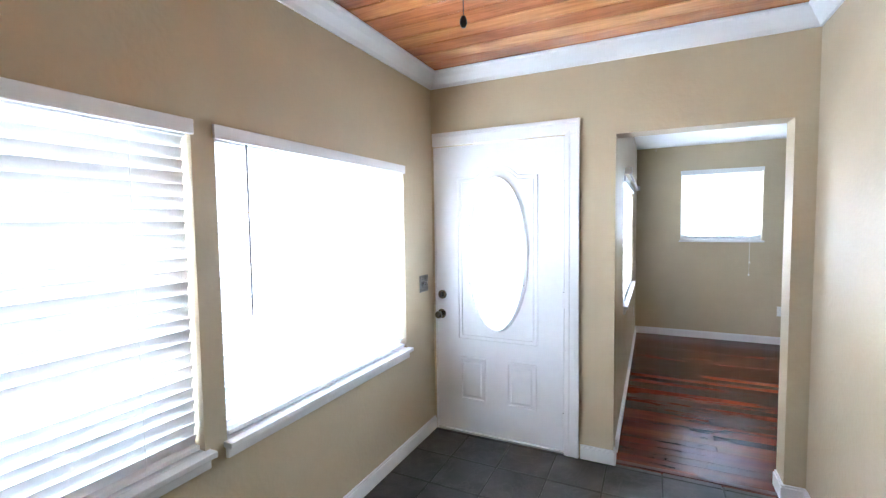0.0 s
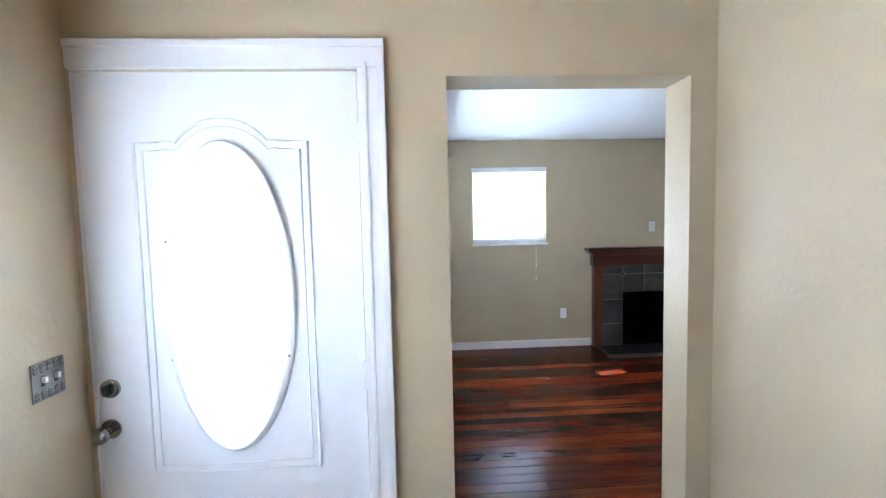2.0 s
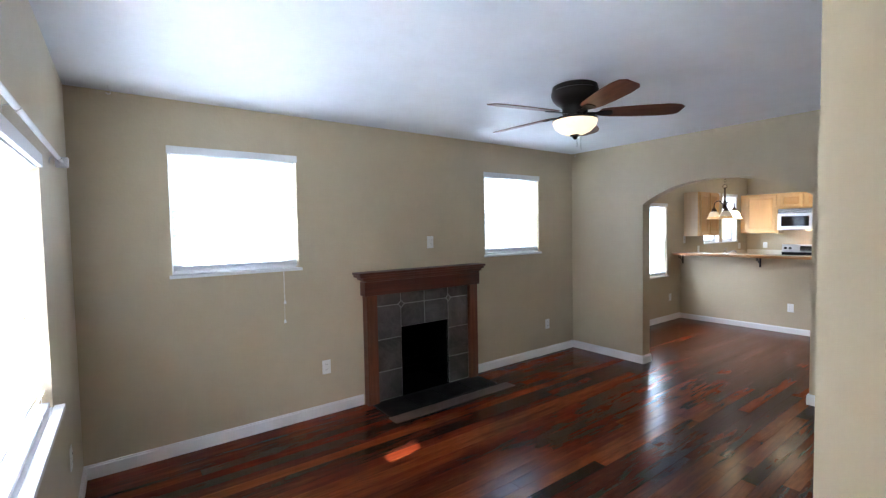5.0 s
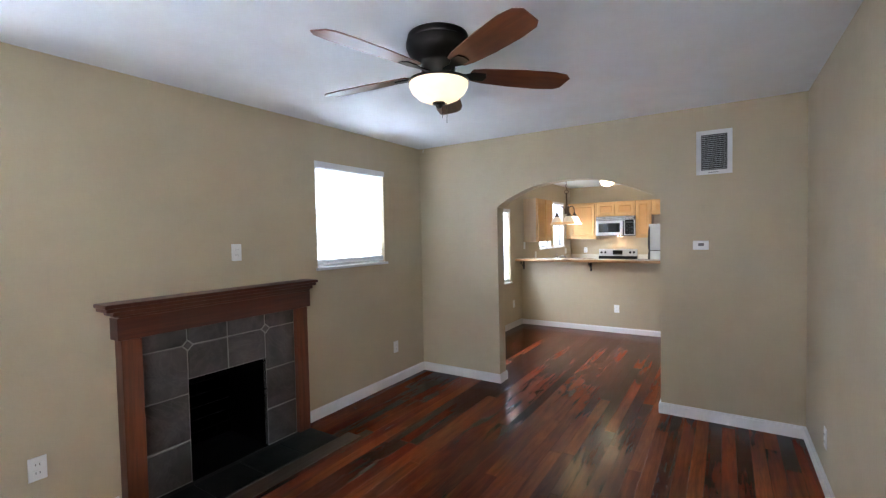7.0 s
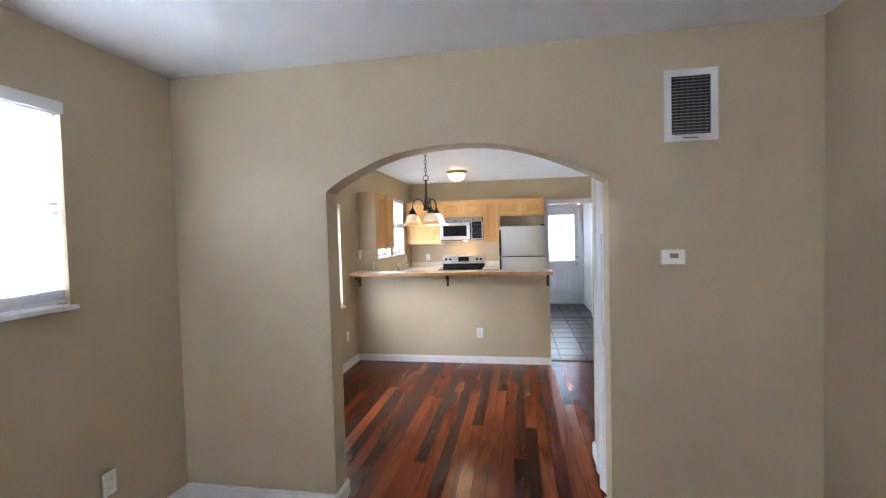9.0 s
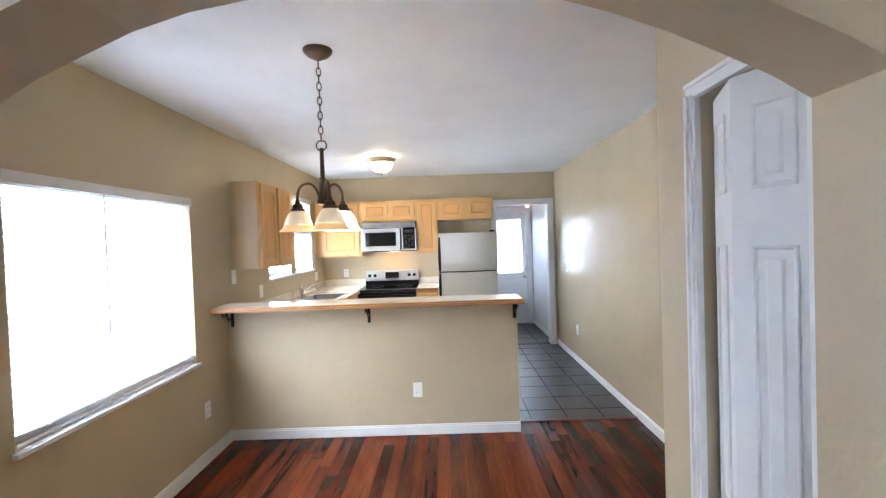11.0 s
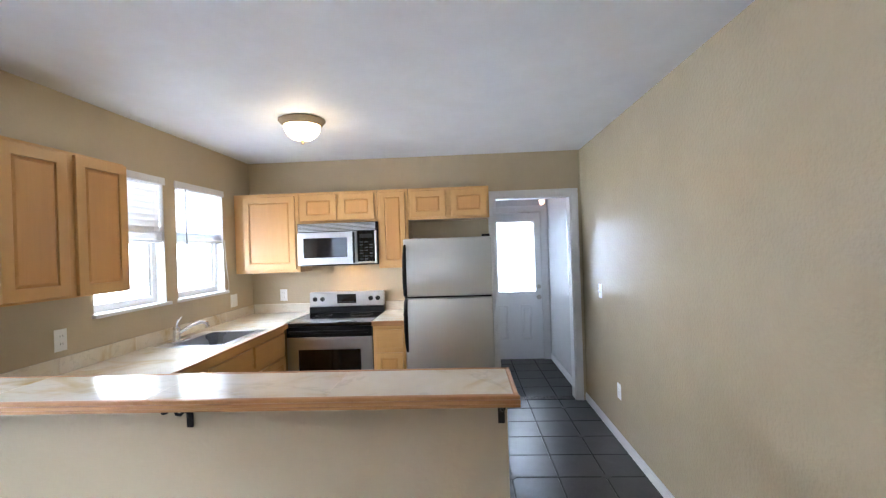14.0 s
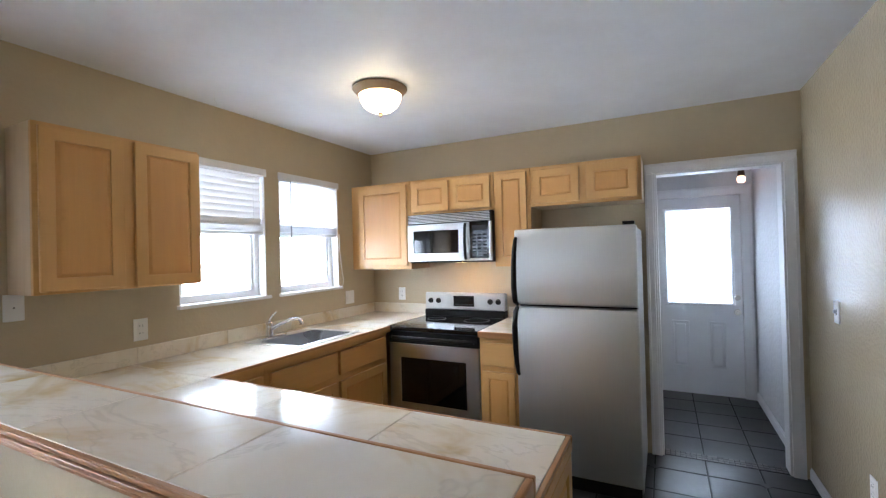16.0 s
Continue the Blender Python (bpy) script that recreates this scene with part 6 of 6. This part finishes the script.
# ---------------------------------------------------------------- curtain rod
cr = thing("curtain_rod", (-0.528, 4.2, 1.885), "white curtain rod with square finials on wire brackets", "curtain rod")
RODX, RODZ, ROD0, ROD1 = -0.536, 1.885, 3.37, 5.42
part("rod", Shape().tube([(RODX, ROD0, RODZ), (RODX, ROD1, RODZ)], 0.009, 12), M_TRIM, cr, smooth=True)
for y, d in ((ROD0, -1), (ROD1, 1)):
    s = Shape().box(RODX - 0.026, RODX + 0.026, min(y, y + d * 0.018), max(y, y + d * 0.018), RODZ - 0.026, RODZ + 0.026)
    s.box(RODX - 0.014, RODX + 0.014, min(y - d * 0.02, y), max(y - d * 0.02, y), RODZ - 0.014, RODZ + 0.014)
    part("finial", s, M_TRIM, cr, "square white finial", bevel=0.006)
for y in (3.45, 4.3, 5.28):
    part("bracket", Shape().tube([(LIV_W + 0.001, y, RODZ - 0.03), (LIV_W + 0.004, y, RODZ), (RODX - 0.012, y, RODZ + 0.006), (RODX, y, RODZ - 0.012), (RODX + 0.012, y, RODZ)], 0.003, 6), M_NICKEL, cr, smooth=True)

# ---------------------------------------------------------------- porch ceiling pull and small hooks
pl = thing("light_pull", (-0.975, 1.2, PORCH_CEIL), "dark bronze pull knob on a thin cord", "pull cord")
part("cord", Shape().tube([(-0.975, 1.2, PORCH_CEIL), (-0.975, 1.2, 2.225)], 0.0015, 6), M_BRONZE, pl)
part("knob", Shape().lathe([(0, 0.022), (0.008, 0.02), (0.013, 0.008), (0.013, -0.006), (0.007, -0.018), (0, -0.02)], 16, Matrix.Translation((-0.975, 1.2, 2.21))), M_BRONZE, pl, smooth=True)
for x, y in ((4.20, 6.02), (-0.35, 6.0), (8.1, 5.98)):
    hk = thing("ceiling_hook", (x, y, CEIL), "small white cup hook in the ceiling", "hook", "ceiling hooks")
    part("hook", Shape().tube([(x, y, CEIL), (x, y, CEIL - 0.02), (x + 0.012, y, CEIL - 0.03), (x + 0.012, y, CEIL - 0.045), (x, y, CEIL - 0.052), (x - 0.010, y, CEIL - 0.044)], 0.002, 6), M_TRIM, hk, smooth=True)

# ---------------------------------------------------------------- floors
SILL_Y = 2.60                                    # where the porch tile meets the boards
single("floor_base", Shape().box(LIV_W - 0.1, ARCH_E, SILL_Y, NORTH + 0.02, -0.06, -0.010).box(ARCH_E, 7.27, SOUTH - 0.1, NORTH + 0.02, -0.06, -0.010), M_GAP, "dark subfloor under the boards", "floor", "structure")
floor = thing("floor", (3.0, 4.4, 0), "worn red-brown narrow wooden strip floor", "floor", "", "structure")
BW = 0.083
LENGTHS = (0.62, 1.1, 1.6, 2.1, 2.7, 3.4)
BOARDS = {}
for n in LENGTHS:
    BOARDS[n] = Shape().box(0.0006, n - 0.0006, 0.0004, BW - 0.0004, -0.012, 0.0).mesh("board", M_BOARD, bevel=0.0007, segments=1)
rng = random.Random(21)
y = LIV_S - 0.14
while y < NORTH - 0.01:
    x = LIV_W - 0.02
    while x < 7.235:
        n = rng.choice(LENGTHS)
        if x + n > 7.255:
            fit_n = [k for k in LENGTHS if x + k <= 7.26]
            n = max(fit_n) if fit_n else None
        if n is None:
            left = 7.25 - x
            if left > 0.03:
                piece("board", Shape().box(0.0006, left - 0.0006, 0.0004, BW - 0.0004, -0.012, 0.0).mesh("board", M_BOARD), floor, pose(x, y, 0))
            break
        inside = not (x + n < LIV_W or (y < SOUTH - BW and x > ARCH_E) or (y < LIV_S - BW and (x > PORCH_OPEN[1] + 0.1)))
        if inside:
            if y < SOUTH - BW and x + n > ARCH_E:
                n = ARCH_E - x
                piece("board", Shape().box(0.0006, n - 0.0006, 0.0004, BW - 0.0004, -0.012, 0.0).mesh("board", M_BOARD), floor, pose(x, y, 0))
                break
            piece("board", BOARDS[n], floor, pose(x, y, -rng.uniform(0, 0.0008)))
        x += n
    y += BW
single("trim_threshold", Shape().box(7.245, 7.285, SOUTH + 0.016, 3.85, -0.004, 0.012), M_MAHOGANY, "dark wooden threshold strip", "threshold", "structure", bevel=0.005)
single("trim_porch_threshold", Shape().box(PORCH_OPEN[0] + 0.001, PORCH_OPEN[1] - 0.001, SILL_Y - 0.025, SILL_Y + 0.012, -0.004, 0.006), M_MAHOGANY, "dark wooden threshold strip", "threshold", "structure", bevel=0.003)


def tile_floor(name, x0, x1, y0, y1, ox, oy, pitch, label, z=0.0, mat=M_TILE, bed=M_GROUT_DARK):
    """Square tiles on a grid through (ox, oy), over a sunk grout bed."""
    f = thing(name, ((x0 + x1) / 2, (y0 + y1) / 2, 0), label, "floor", "", "structure")
    part("grout", Shape().box(x0, x1, y0, y1, -0.05, z - 0.003), bed, f)
    cache = {}
    i0, i1 = math.floor((x0 - ox) / pitch), math.ceil((x1 - ox) / pitch)
    j0, j1 = math.floor((y0 - oy) / pitch), math.ceil((y1 - oy) / pitch)
    rng = random.Random(5)
    for i in range(i0, i1):
        for j in range(j0, j1):
            a, b = max(x0, ox + i * pitch + 0.005), min(x1, ox + (i + 1) * pitch - 0.005)
            c, d = max(y0, oy + j * pitch + 0.005), min(y1, oy + (j + 1) * pitch - 0.005)
            if b - a < 0.01 or d - c < 0.01:
                continue
            key = (round(b - a, 3), round(d - c, 3))
            if key not in cache:
                cache[key] = Shape().box(0, b - a, 0, d - c, -0.012, 0.0).mesh("tile", mat, bevel=0.002, segments=1)
            piece("tile", cache[key], f, pose(a, c, z - rng.uniform(0, 0.0012)))
    return f


fk = tile_floor("floor_kitchen", 7.27, HALL_END + 0.1, 2.75, 5.9, 8.42, 3.395, 0.3065, "dark charcoal slate-look floor tiles, kitchen")
tile_floor("floor_porch", PORCH_W, PORCH_E, PORCH_S, SILL_Y - 0.02, -0.298, 2.53, 0.3065, "brown-grey slate-look floor tiles, porch", mat=M_TILE_PORCH, bed=M_GROUT_PORCH)

# small dark diamonds let into every second crossing of the kitchen joints
dia = Shape().box(-0.024, 0.024, -0.024, 0.024, -0.004, 0.0).mesh("diamond_inset", M_TILE, bevel=0.0015, segments=1)
for i in range(-3, 7):
    for j in range(-1, 6):
        px, py = 8.42 + i * 0.3065, 3.395 + j * 0.3065
        if i % 2 == 0 and j % 2 and py > SOUTH + 0.05 and px < BACK - 0.05:
            piece("diamond_inset", dia, fk, pose(px, py, 0.0018, 0, 0, 45))
